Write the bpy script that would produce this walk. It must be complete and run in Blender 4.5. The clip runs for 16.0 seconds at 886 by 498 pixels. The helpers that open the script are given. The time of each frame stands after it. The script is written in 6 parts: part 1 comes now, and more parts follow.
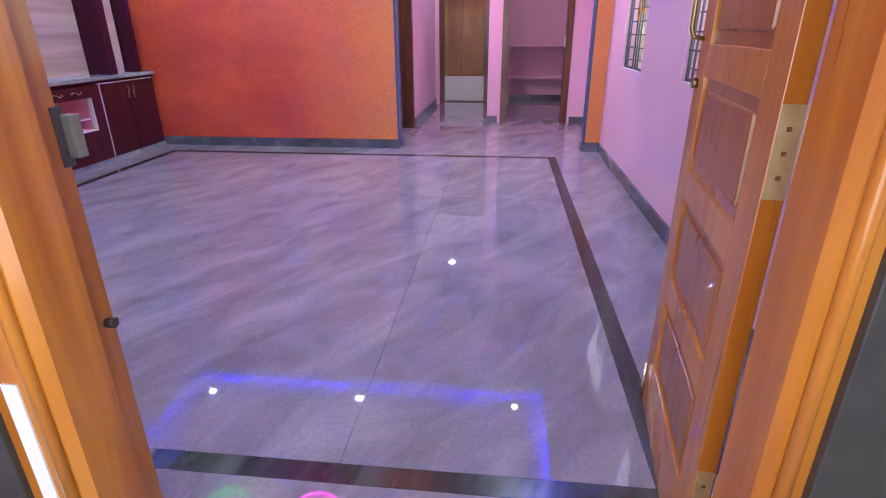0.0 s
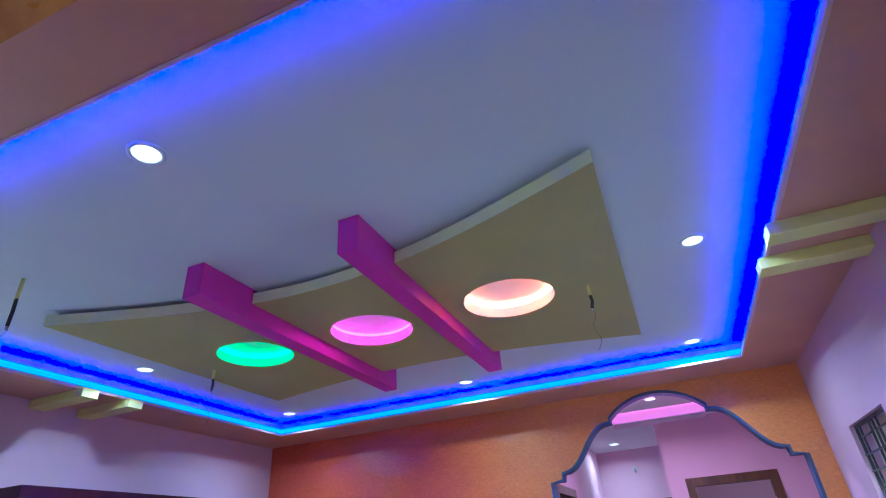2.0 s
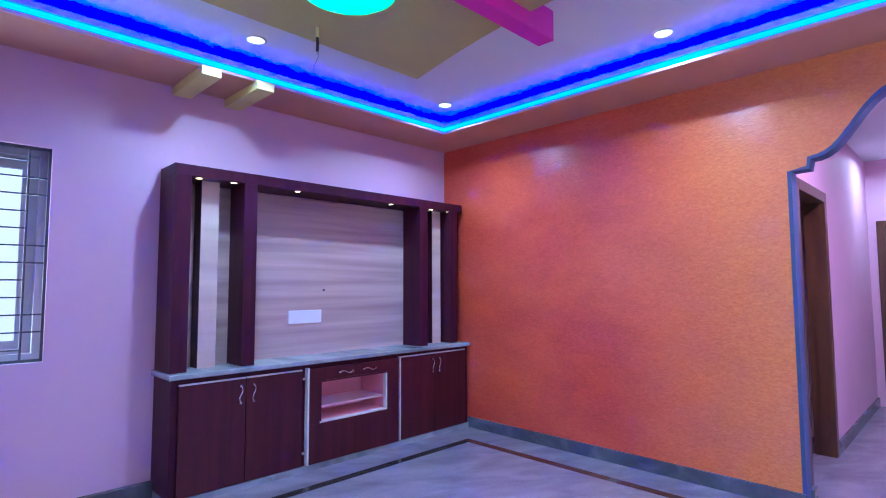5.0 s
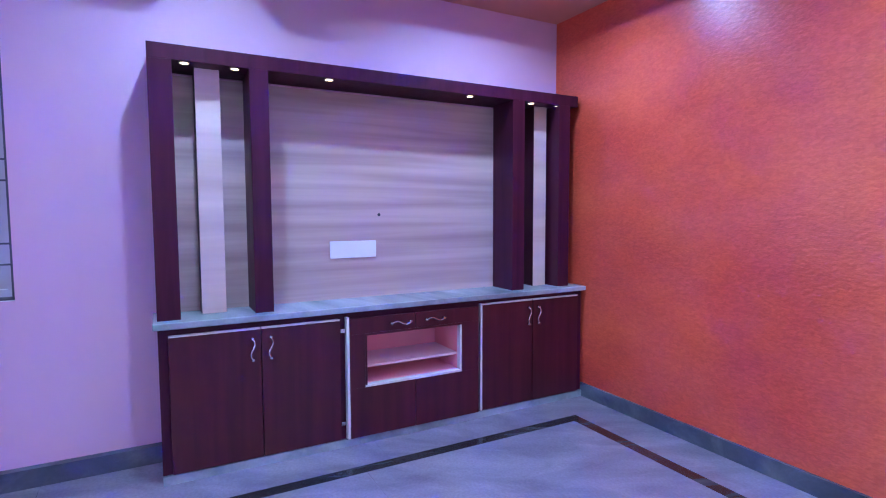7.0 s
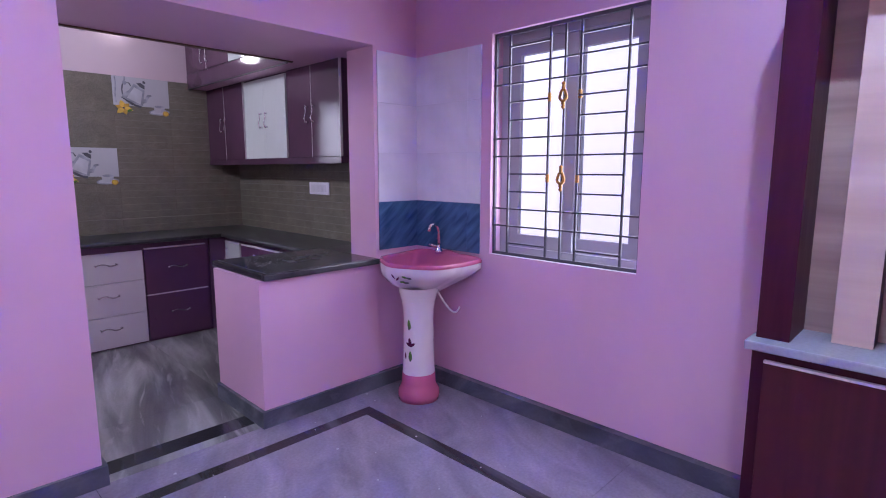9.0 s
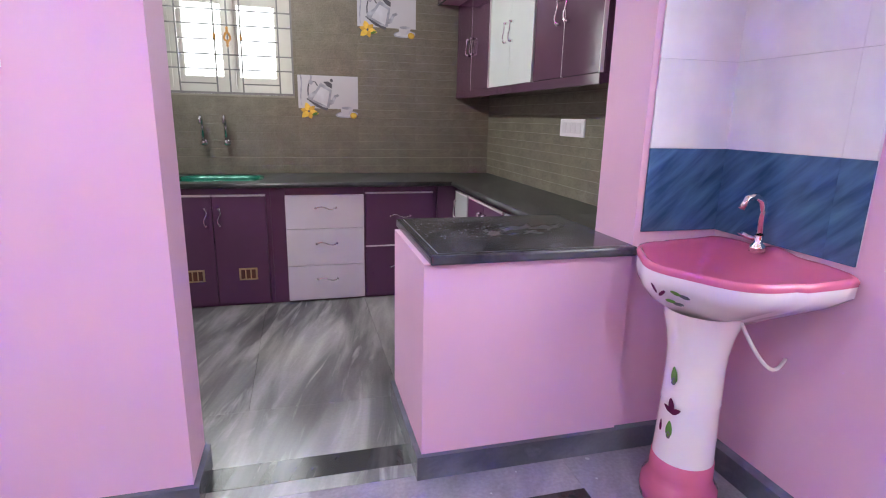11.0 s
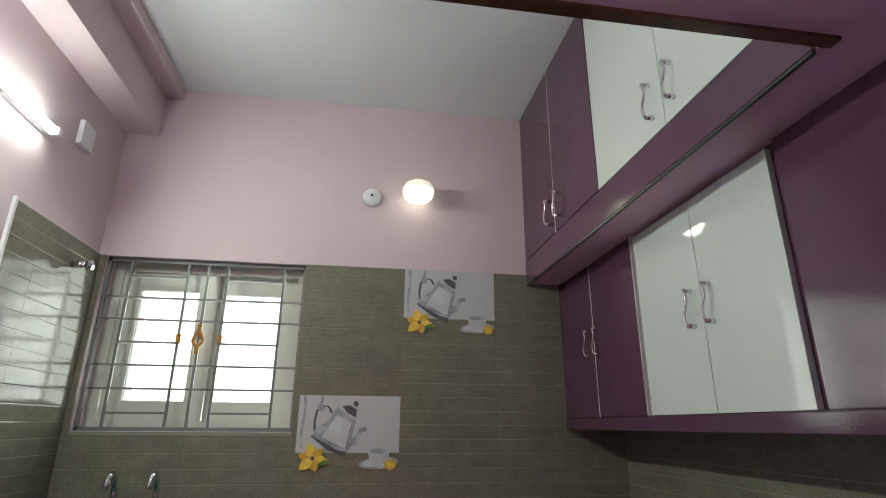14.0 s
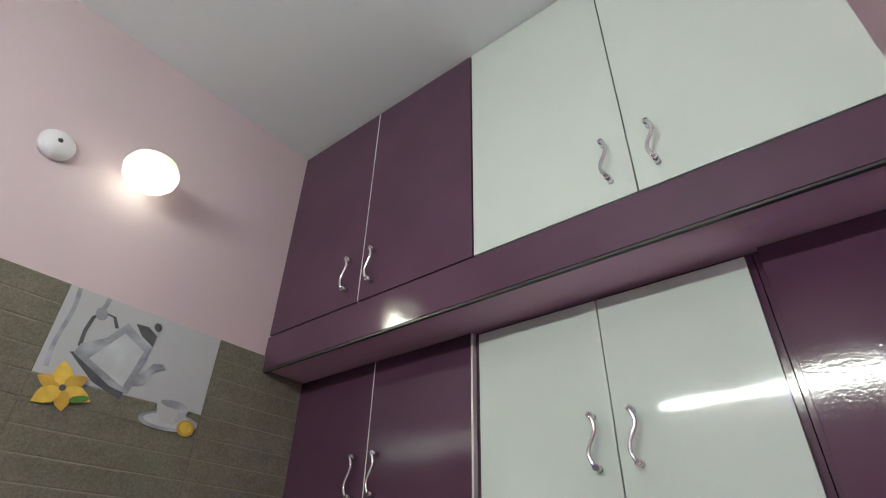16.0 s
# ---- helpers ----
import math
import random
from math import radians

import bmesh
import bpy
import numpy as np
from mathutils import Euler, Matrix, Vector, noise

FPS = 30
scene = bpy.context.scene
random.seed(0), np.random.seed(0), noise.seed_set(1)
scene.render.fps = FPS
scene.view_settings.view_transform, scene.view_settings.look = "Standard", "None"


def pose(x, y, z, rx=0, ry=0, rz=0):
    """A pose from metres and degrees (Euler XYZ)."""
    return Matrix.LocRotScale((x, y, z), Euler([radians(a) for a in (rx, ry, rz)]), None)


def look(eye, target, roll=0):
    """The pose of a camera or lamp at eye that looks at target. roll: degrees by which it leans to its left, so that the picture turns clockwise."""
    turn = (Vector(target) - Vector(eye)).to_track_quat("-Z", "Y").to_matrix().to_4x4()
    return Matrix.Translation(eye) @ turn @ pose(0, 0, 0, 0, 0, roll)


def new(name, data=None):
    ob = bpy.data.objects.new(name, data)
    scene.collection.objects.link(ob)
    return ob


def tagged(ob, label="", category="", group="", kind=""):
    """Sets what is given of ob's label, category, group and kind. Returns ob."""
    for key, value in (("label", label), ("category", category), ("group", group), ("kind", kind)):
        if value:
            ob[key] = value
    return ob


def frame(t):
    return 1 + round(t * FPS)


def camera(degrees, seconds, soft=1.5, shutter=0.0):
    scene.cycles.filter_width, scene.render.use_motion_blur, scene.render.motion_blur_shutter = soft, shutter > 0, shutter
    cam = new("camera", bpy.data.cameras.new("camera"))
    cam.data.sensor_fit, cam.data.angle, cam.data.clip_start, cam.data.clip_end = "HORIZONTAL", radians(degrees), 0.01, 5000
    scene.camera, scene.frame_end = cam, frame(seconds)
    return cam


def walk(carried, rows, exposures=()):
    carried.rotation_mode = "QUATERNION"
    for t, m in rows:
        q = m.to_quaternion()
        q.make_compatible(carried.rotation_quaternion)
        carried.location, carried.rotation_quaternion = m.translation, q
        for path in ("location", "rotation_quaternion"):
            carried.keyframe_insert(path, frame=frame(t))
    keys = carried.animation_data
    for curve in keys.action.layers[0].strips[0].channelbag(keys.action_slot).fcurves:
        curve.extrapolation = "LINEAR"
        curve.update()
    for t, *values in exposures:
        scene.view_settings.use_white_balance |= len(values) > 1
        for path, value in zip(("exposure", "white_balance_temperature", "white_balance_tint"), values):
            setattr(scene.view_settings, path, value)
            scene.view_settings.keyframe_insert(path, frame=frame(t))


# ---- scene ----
cam = camera(79.7, 16.0, soft=1.1)
PATH = [
    (0, (0.524, 0.501, 1.193), (0.318, 2.339, 0.432), -0.3),
    (0.5, (0.43, 0.919, 1.345), (0.121, 2.855, 0.948), -2.1),
    (1, (0.411, 1.143, 1.487), (-0.158, 3.052, 1.66), -4.4),
    (1.1, (0.42, 1.159, 1.503), (-0.181, 3.047, 1.779), -4.9),
    (1.4, (0.41, 1.204, 1.543), (-0.235, 3.02, 2.081), -5.4),
    (1.5, (0.419, 1.217, 1.549), (-0.234, 3.002, 2.172), -5.0),
    (2, (0.456, 1.223, 1.568), (-0.156, 2.845, 2.565), -4.6),
    (2.5, (0.434, 1.386, 1.535), (-0.218, 2.95, 2.596), -3.6),
    (3, (0.368, 1.65, 1.528), (-0.435, 3.166, 2.557), -2.6),
    (3.5, (0.319, 1.852, 1.527), (-0.628, 3.335, 2.477), -2.6),
    (4, (0.322, 2.067, 1.466), (-0.865, 3.5, 2.199), -1.5),
    (4.5, (0.329, 2.222, 1.362), (-0.996, 3.667, 1.758), -1.0),
    (4.7, (0.289, 2.285, 1.351), (-1.061, 3.74, 1.593), -0.6),
    (6.8, (-0.367, 3.457, 1.302), (-2.09, 4.466, 1.194), -0.5),
    (7, (-0.462, 3.564, 1.328), (-2.221, 4.506, 1.19), -0.2),
    (7.5, (-0.687, 3.802, 1.36), (-2.599, 4.359, 1.175), 0.8),
    (8, (-0.944, 3.918, 1.324), (-2.936, 3.882, 1.142), -0.2),
    (8.5, (-1.132, 3.977, 1.385), (-2.939, 3.15, 1.166), -0.8),
    (9, (-1.205, 4.041, 1.406), (-2.616, 2.654, 1.113), 0.1),
    (9.5, (-1.368, 3.957, 1.329), (-2.516, 2.349, 1.022), -0.2),
    (10, (-1.582, 3.731, 1.332), (-2.552, 2.015, 0.997), -0.1),
    (10.2, (-1.692, 3.628, 1.318), (-2.555, 1.86, 0.959), 0.2),
    (12.3, (-2.418, 2.063, 1.29), (-2.681, 0.174, 0.685), 1.0),
    (12.5, (-2.41, 1.937, 1.322), (-2.663, 0.021, 0.808), 0.4),
    (13, (-2.387, 1.719, 1.374), (-2.572, -0.253, 1.094), -1.0),
    (13.5, (-2.371, 1.477, 1.435), (-2.495, -0.514, 1.576), -0.9),
    (13.6, (-2.37, 1.434, 1.44), (-2.496, -0.546, 1.694), -0.7),
    (14, (-2.362, 1.299, 1.465), (-2.645, -0.577, 2.096), 0.4),
    (14.5, (-2.274, 1.143, 1.426), (-2.774, -0.586, 2.3), 0.7),
    (15, (-2.188, 0.939, 1.414), (-2.754, -0.72, 2.378), 3.3),
    (15.5, (-2.152, 0.643, 1.487), (-3.028, -0.851, 2.487), 2.7),
    (16, (-2.209, 0.337, 1.517), (-3.503, -0.72, 2.615), 1.5),
]
EXPOSURES = [(0.0, 0.62, 6300, 14), (0.5, 0.88, 5850, 2), (1.0, 0.35, 5900, -3), (1.5, 0.02, 5150, -11), (3.0, 0.0, 4500, -19), (4.0, 0.17, 4400, -9), (4.6, 0.50, 4650, 5), (6.8, 0.74, 4500, 8),
             (8.0, 0.40, 4850, 22), (8.5, 0.30, 5000, 32), (9.0, 0.46, 5750, 28), (10.2, 0.62, 6400, 13), (12.3, 2.36, 7000, 0), (12.6, 2.20, 7000, -1), (13.1, 1.42, 7000, -3),
             (13.6, 0.58, 6900, -8), (14.5, 0.46, 6900, -9), (15.2, 0.42, 6900, -8), (16.0, 0.72, 6900, -7)]
walk(cam, [(t, look(eye, target, roll)) for t, eye, target, roll in PATH], EXPOSURES)

# ---- world and large lights ----
world = bpy.data.worlds.new("world")
scene.world = world
world.use_nodes = True
wt = world.node_tree
sky = wt.nodes.new("ShaderNodeTexSky")
sky.sky_type, sky.sun_disc = "NISHITA", False
sky.sun_elevation, sky.sun_rotation = radians(61), radians(294)
wt.nodes["Background"].inputs[1].default_value = 0.12
wt.links.new(sky.outputs[0], wt.nodes["Background"].inputs[0])

sun_data = bpy.data.lights.new("sun", "SUN")
sun_data.energy, sun_data.angle, sun_data.color = 4.5, radians(10), (1.0, 0.97, 0.93)
sun_lamp = new("sun", sun_data)
sun_lamp.matrix_world = look((-4.5, 2.0, 9.0), (0, 0, 0))


def area_lamp(name, place, target, sx, sy, watts, colour):
    data = bpy.data.lights.new(name, "AREA")
    data.shape, data.size, data.size_y, data.energy, data.color = "RECTANGLE", sx, sy, watts, colour
    lamp = new(name, data)
    lamp.matrix_world = look(place, target)
    return lamp


def disk_lamp(name, x, y, z, size, watts, colour, spread=150):
    data = bpy.data.lights.new(name, "AREA")
    data.shape, data.size, data.energy, data.color = "DISK", size, watts, colour
    data.spread = radians(spread)
    lamp = new(name, data)
    lamp.matrix_world = look((x, y, z), (x, y + 0.0001, 0))
    return lamp


# ---- plan ----
XL, XR, YF, YB = -3.643, 1.540, 1.400, 6.237      # the hall
KX, KY, KZ = -1.145, -1.240, 3.115                # the kitchen's other wall, back wall and ceiling
SOFFIT, CEIL, PANEL = 2.722, 2.845, 2.762
COVE = (-3.150, 1.862, 1.100, 5.750)              # the inner edge of the border soffit
COUNTER = 0.854
DAY = (0.93, 0.96, 1.0)

# light of the sky in the openings
area_lamp("sky_window_basin", (XL - 0.085, 2.49, 1.55), (0, 2.49, 1.3), 0.85, 1.15, 13, DAY)
area_lamp("sky_window_kitchen", (-1.63, KY - 0.085, 1.82), (-1.75, 2, 1.3), 0.82, 0.70, 3.2, DAY).data.spread = radians(135)
area_lamp("sky_window_far", (XR + 0.085, 5.2, 1.5), (0, 5.2, 1.2), 0.70, 1.15, 5, DAY)
area_lamp("sky_window_near", (XR + 0.085, 3.47, 1.5), (0, 3.47, 1.2), 0.72, 1.15, 5, DAY)
area_lamp("sky_entrance", (0.32, 0.10, 1.35), (0.1, 3.0, 0.9), 1.1, 2.0, 19, DAY)

# the blue strip on the cove's ledge, facing the room and a little upwards
for a, b, along, up in ((-1.025, COVE[1] - 0.056, 4.2, (0, 1)), (-1.025, COVE[3] + 0.056, 4.2, (0, -1)), (COVE[0] - 0.056, 3.806, 3.84, (1, 0)), (COVE[2] + 0.056, 3.806, 3.84, (-1, 0))):
    lz = SOFFIT + 0.083
    area_lamp("cove_lamp", (a, b, lz), (a + up[0], b + up[1], lz + 0.90), along, 0.010, 104, (0.0, 0.0, 1.0)).data.spread = radians(76)

DOWNLIGHTS = [(-0.969, 2.171), (0.800, 3.845), (0.785, 5.540), (-1.049, 5.505), (-2.848, 5.460), (-2.824, 3.806)]
for lx, ly in DOWNLIGHTS:
    disk_lamp("downlight_lamp", lx, ly, CEIL - 0.012, 0.06, 11.0, (0.75, 0.87, 1.0), 150)
disk_lamp("passage_lamp", -0.30, 9.35, 2.725, 0.1, 9, (0.85, 0.93, 1.0), 160)
disk_lamp("arch_lamp", 0.36, 6.80, 2.725, 0.09, 30, (1.0, 0.62, 0.86), 165)
# unseen fill lights without fixtures, added to brighten the two rooms behind
disk_lamp("small_room_fill", 1.4, 9.5, 2.70, 0.3, 6.5, (1.0, 0.76, 0.86), 170)
disk_lamp("bedroom_fill", -0.2, 10.30, 2.70, 0.2, 8, (1.0, 0.95, 0.90), 170)

# ---- materials ----


def rgb(c):
    return (c[0], c[1], c[2], 1.0)


def material(name, colour, rough=0.5, metal=0.0, vary=0.06, scale=6.0, bump=0.0, bump_scale=120.0, second=None, gloss_vary=0.0,
             coat=0.0, stretch=(1, 1, 1), spec=0.5, depth=0.002):
    m = bpy.data.materials.new(name)
    m.use_nodes = True
    nt = m.node_tree
    n, link = nt.nodes, nt.links.new
    b = n["Principled BSDF"]
    b.inputs["Roughness"].default_value, b.inputs["Metallic"].default_value = rough, metal
    b.inputs["Coat Weight"].default_value = coat
    b.inputs["Coat Roughness"].default_value = 0.08
    b.inputs["Specular IOR Level"].default_value = spec
    co = n.new("ShaderNodeTexCoord")
    mp = n.new("ShaderNodeMapping")
    mp.inputs["Scale"].default_value = stretch
    link(co.outputs["Object"], mp.inputs[0])
    nz = n.new("ShaderNodeTexNoise")
    nz.inputs["Scale"].default_value, nz.inputs["Detail"].default_value = scale, 6
    link(mp.outputs[0], nz.inputs["Vector"])
    ramp = n.new("ShaderNodeValToRGB")
    dark = [max(0.0, c * (1 - vary)) for c in colour]
    light = second or [min(1.0, c * (1 + vary)) for c in colour]
    ramp.color_ramp.elements[0].position, ramp.color_ramp.elements[1].position = 0.32, 0.68
    ramp.color_ramp.elements[0].color, ramp.color_ramp.elements[1].color = rgb(dark), rgb(light)
    link(nz.outputs[0], ramp.inputs[0])
    link(ramp.outputs[0], b.inputs["Base Color"])
    if gloss_vary:
        n2 = n.new("ShaderNodeTexNoise")
        n2.inputs["Scale"].default_value, n2.inputs["Detail"].default_value = scale * 2.3, 4
        link(mp.outputs[0], n2.inputs["Vector"])
        mr = n.new("ShaderNodeMapRange")
        mr.inputs["To Min"].default_value, mr.inputs["To Max"].default_value = max(0.02, rough - gloss_vary), min(1, rough + gloss_vary)
        link(n2.outputs[0], mr.inputs[0])
        link(mr.outputs[0], b.inputs["Roughness"])
    if bump:
        n3 = n.new("ShaderNodeTexNoise")
        n3.inputs["Scale"].default_value, n3.inputs["Detail"].default_value = bump_scale, 3
        link(mp.outputs[0], n3.inputs["Vector"])
        bp = n.new("ShaderNodeBump")
        bp.inputs["Strength"].default_value, bp.inputs["Distance"].default_value = bump, depth
        link(n3.outputs[0], bp.inputs["Height"])
        link(bp.outputs[0], b.inputs["Normal"])
    return m


def glow(name, colour, strength):
    m = bpy.data.materials.new(name)
    m.use_nodes = True
    b = m.node_tree.nodes["Principled BSDF"]
    b.inputs["Base Color"].default_value = rgb([min(1, c) for c in colour])
    b.inputs["Emission Color"].default_value = rgb(colour)
    b.inputs["Emission Strength"].default_value = strength
    return m


def wood(name, dark, light, rough, scale, stretch, coat=0.0, bump=0.15, warp=1.2):
    """Grain drawn out along one axis, in two scales."""
    m = material(name, dark, rough, vary=0.0, scale=scale, second=light, bump=bump, bump_scale=scale * 6, stretch=stretch, coat=coat, gloss_vary=0.08)
    n = m.node_tree.nodes
    for node in n:
        if node.bl_idname == "ShaderNodeTexNoise":
            node.inputs["Distortion"].default_value = warp
    return m


def stone(name, dark, mid, light, rough, angle, scale, stretch=(1.0, 0.22, 1.0), vein=0.6, grain=0.13, low=0.03):
    """Polished granite: drawn-out clouds with pale veins and fine grain."""
    m = bpy.data.materials.new(name)
    m.use_nodes = True
    nt = m.node_tree
    n, link = nt.nodes, nt.links.new
    b = n["Principled BSDF"]
    co, geo = n.new("ShaderNodeTexCoord"), n.new("ShaderNodeObjectInfo")
    mp = n.new("ShaderNodeMapping")
    mp.inputs["Scale"].default_value = stretch
    rot = n.new("ShaderNodeMapping")
    rot.inputs["Rotation"].default_value = (0, 0, radians(angle))
    link(co.outputs["Object"], rot.inputs[0])
    link(rot.outputs[0], mp.inputs[0])
    shift = n.new("ShaderNodeVectorMath")
    shift.operation = "MULTIPLY_ADD"
    link(geo.outputs["Random"], shift.inputs[0])
    shift.inputs[1].default_value = (0.05, 0.05, 0.03)
    link(mp.outputs[0], shift.inputs[2])
    a, v, g = (n.new("ShaderNodeTexNoise") for _ in range(3))
    a.inputs["Scale"].default_value, a.inputs["Detail"].default_value, a.inputs["Distortion"].default_value = scale, 8, 0.8
    v.inputs["Scale"].default_value, v.inputs["Detail"].default_value, v.inputs["Distortion"].default_value = scale * 2.2, 10, 1.6
    g.inputs["Scale"].default_value, g.inputs["Detail"].default_value = 70, 4
    link(shift.outputs[0], a.inputs["Vector"])
    link(shift.outputs[0], v.inputs["Vector"])
    link(co.outputs["Object"], g.inputs["Vector"])
    r1 = n.new("ShaderNodeValToRGB")
    e = r1.color_ramp.elements
    e[0].position, e[1].position = 0.30, 0.72
    e[0].color, e[1].color = rgb(dark), rgb(light)
    e.new(0.48).color = rgb(mid)
    link(a.outputs[0], r1.inputs[0])
    r2 = n.new("ShaderNodeValToRGB")
    f = r2.color_ramp.elements
    f[0].position, f[1].position = 0.56, 0.72
    f[0].color, f[1].color = (0, 0, 0, 1), (vein, vein, vein, 1)
    link(v.outputs[0], r2.inputs[0])
    mx = n.new("ShaderNodeMix")
    mx.data_type = "RGBA"
    link(r2.outputs[0], mx.inputs[0])
    link(r1.outputs[0], mx.inputs[6])
    mx.inputs[7].default_value = rgb(light)
    gm = n.new("ShaderNodeMix")
    gm.data_type, gm.blend_type = "RGBA", "OVERLAY"
    gm.inputs[0].default_value = grain
    link(mx.outputs[2], gm.inputs[6])
    link(g.outputs[0], gm.inputs[7])
    link(gm.outputs[2], b.inputs["Base Color"])
    mr = n.new("ShaderNodeMapRange")
    mr.inputs["To Min"].default_value, mr.inputs["To Max"].default_value = max(low, rough - 0.03), rough + 0.8 * low
    link(v.outputs[0], mr.inputs[0])
    link(mr.outputs[0], b.inputs["Roughness"])
    return m


PINK = material("pink_wall_paint", (0.68, 0.42, 0.57), 0.55, vary=0.035, scale=2.0, bump=0.12, bump_scale=90)
KPINK = material("pale_pink_wall_paint", (0.66, 0.54, 0.575), 0.6, vary=0.03, scale=2.0, bump=0.12, bump_scale=90)
WHITE = material("white_ceiling_paint", (0.74, 0.76, 0.78), 0.7, vary=0.02, scale=2.0, bump=0.05, bump_scale=60)
ORANGE = material("orange_textured_paint", (0.66, 0.082, 0.045), 0.29, vary=0.10, scale=1.6, second=(0.74, 0.125, 0.052), bump=0.8, bump_scale=42, spec=0.6, depth=0.003, stretch=(0.8, 1, 1.6))
# short dashes pressed into the orange paint, darker and lighter than the ground
on = ORANGE.node_tree.nodes
dash_map, dash, dash_ramp, dash_mix = on.new("ShaderNodeMapping"), on.new("ShaderNodeTexNoise"), on.new("ShaderNodeValToRGB"), on.new("ShaderNodeMix")
dash_map.inputs["Scale"].default_value = (0.7, 1.0, 1.5)
dash.inputs["Scale"].default_value, dash.inputs["Detail"].default_value, dash.inputs["Distortion"].default_value = 42, 8, 1.2
dash_ramp.color_ramp.elements[0].position, dash_ramp.color_ramp.elements[1].position = 0.36, 0.66
dash_ramp.color_ramp.elements[0].color, dash_ramp.color_ramp.elements[1].color = (0.30, 0.30, 0.30, 1), (0.66, 0.66, 0.66, 1)
dash_mix.data_type, dash_mix.blend_type = "RGBA", "OVERLAY"
dash_mix.inputs[0].default_value = 0.46
ol = ORANGE.node_tree.links
ol.new(on["Texture Coordinate"].outputs["Object"], dash_map.inputs[0])
ol.new(dash_map.outputs[0], dash.inputs["Vector"])
ol.new(dash.outputs[0], dash_ramp.inputs[0])
ol.new(on["Color Ramp"].outputs[0], dash_mix.inputs[6])
ol.new(dash_ramp.outputs[0], dash_mix.inputs[7])
# a golden sheen put into the colour, growing from the red towards the arch
split, sheen_fade, gold_sheen = on.new("ShaderNodeSeparateXYZ"), on.new("ShaderNodeMapRange"), on.new("ShaderNodeMix")
sheen_fade.interpolation_type = "SMOOTHSTEP"
sheen_fade.inputs["From Min"].default_value, sheen_fade.inputs["From Max"].default_value = -1.95, -0.35
sheen_fade.inputs["To Max"].default_value = 0.85
gold_sheen.data_type = "RGBA"
gold_sheen.inputs[7].default_value = (0.74, 0.27, 0.07, 1)
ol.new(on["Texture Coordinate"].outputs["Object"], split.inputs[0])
ol.new(split.outputs[0], sheen_fade.inputs[0])
ol.new(sheen_fade.outputs[0], gold_sheen.inputs[0])
ol.new(on["Color Ramp"].outputs[0], gold_sheen.inputs[6])
ol.new(gold_sheen.outputs[2], dash_mix.inputs[6])
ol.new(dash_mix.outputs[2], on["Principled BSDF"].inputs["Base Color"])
LIPPINK = material("pale_pink_lip_paint", (0.70, 0.48, 0.50), 0.5, vary=0.03, scale=3.0)
PEACH = material("peach_soffit_paint", (0.62, 0.30, 0.20), 0.5, vary=0.05, scale=3.0, bump=0.08)
OLIVE = material("olive_ceiling_paint", (0.50, 0.44, 0.17), 0.6, vary=0.04, scale=3.0, bump=0.05)
CREAM = material("cream_edge_paint", (0.80, 0.78, 0.38), 0.6, vary=0.03)
YELLOW = material("pale_yellow_paint", (0.76, 0.70, 0.24), 0.6, vary=0.05)
MAGENTA = material("magenta_paint", (0.66, 0.020, 0.40), 0.5, vary=0.05)
BLUE = material("slate_blue_paint", (0.058, 0.085, 0.20), 0.5, vary=0.12, scale=8)
FLOOR = stone("grey_polished_granite", (0.172, 0.152, 0.198), (0.218, 0.195, 0.248), (0.287, 0.262, 0.318), 0.022, 30, 5.2, stretch=(1.0, 0.40, 1.0), vein=0.42, grain=0.24, low=0.010)
FLOOR.node_tree.nodes["Principled BSDF"].inputs["Specular IOR Level"].default_value = 0.36
KFLOOR = stone("grey_streaked_granite", (0.09, 0.09, 0.093), (0.165, 0.165, 0.167), (0.41, 0.41, 0.40), 0.24, 14, 4.6, stretch=(1.0, 0.14, 1.0), vein=0.7)
SKIRT = stone("dark_grey_granite", (0.050, 0.054, 0.072), (0.092, 0.098, 0.128), (0.19, 0.205, 0.245), 0.25, 10, 3.0, stretch=(0.6, 0.6, 1), vein=0.3)
BAND = stone("near_black_granite", (0.010, 0.010, 0.014), (0.022, 0.022, 0.028), (0.09, 0.09, 0.10), 0.2, 10, 5.0, vein=0.25)
SLATE = stone("blue_grey_granite", (0.16, 0.18, 0.22), (0.27, 0.30, 0.35), (0.42, 0.45, 0.50), 0.22, 80, 3.5, vein=0.3)
BARTOP = stone("dusty_black_granite", (0.014, 0.014, 0.018), (0.030, 0.030, 0.037), (0.11, 0.11, 0.13), 0.15, 60, 5.0, stretch=(1.0, 0.6, 1.0), vein=0.35)


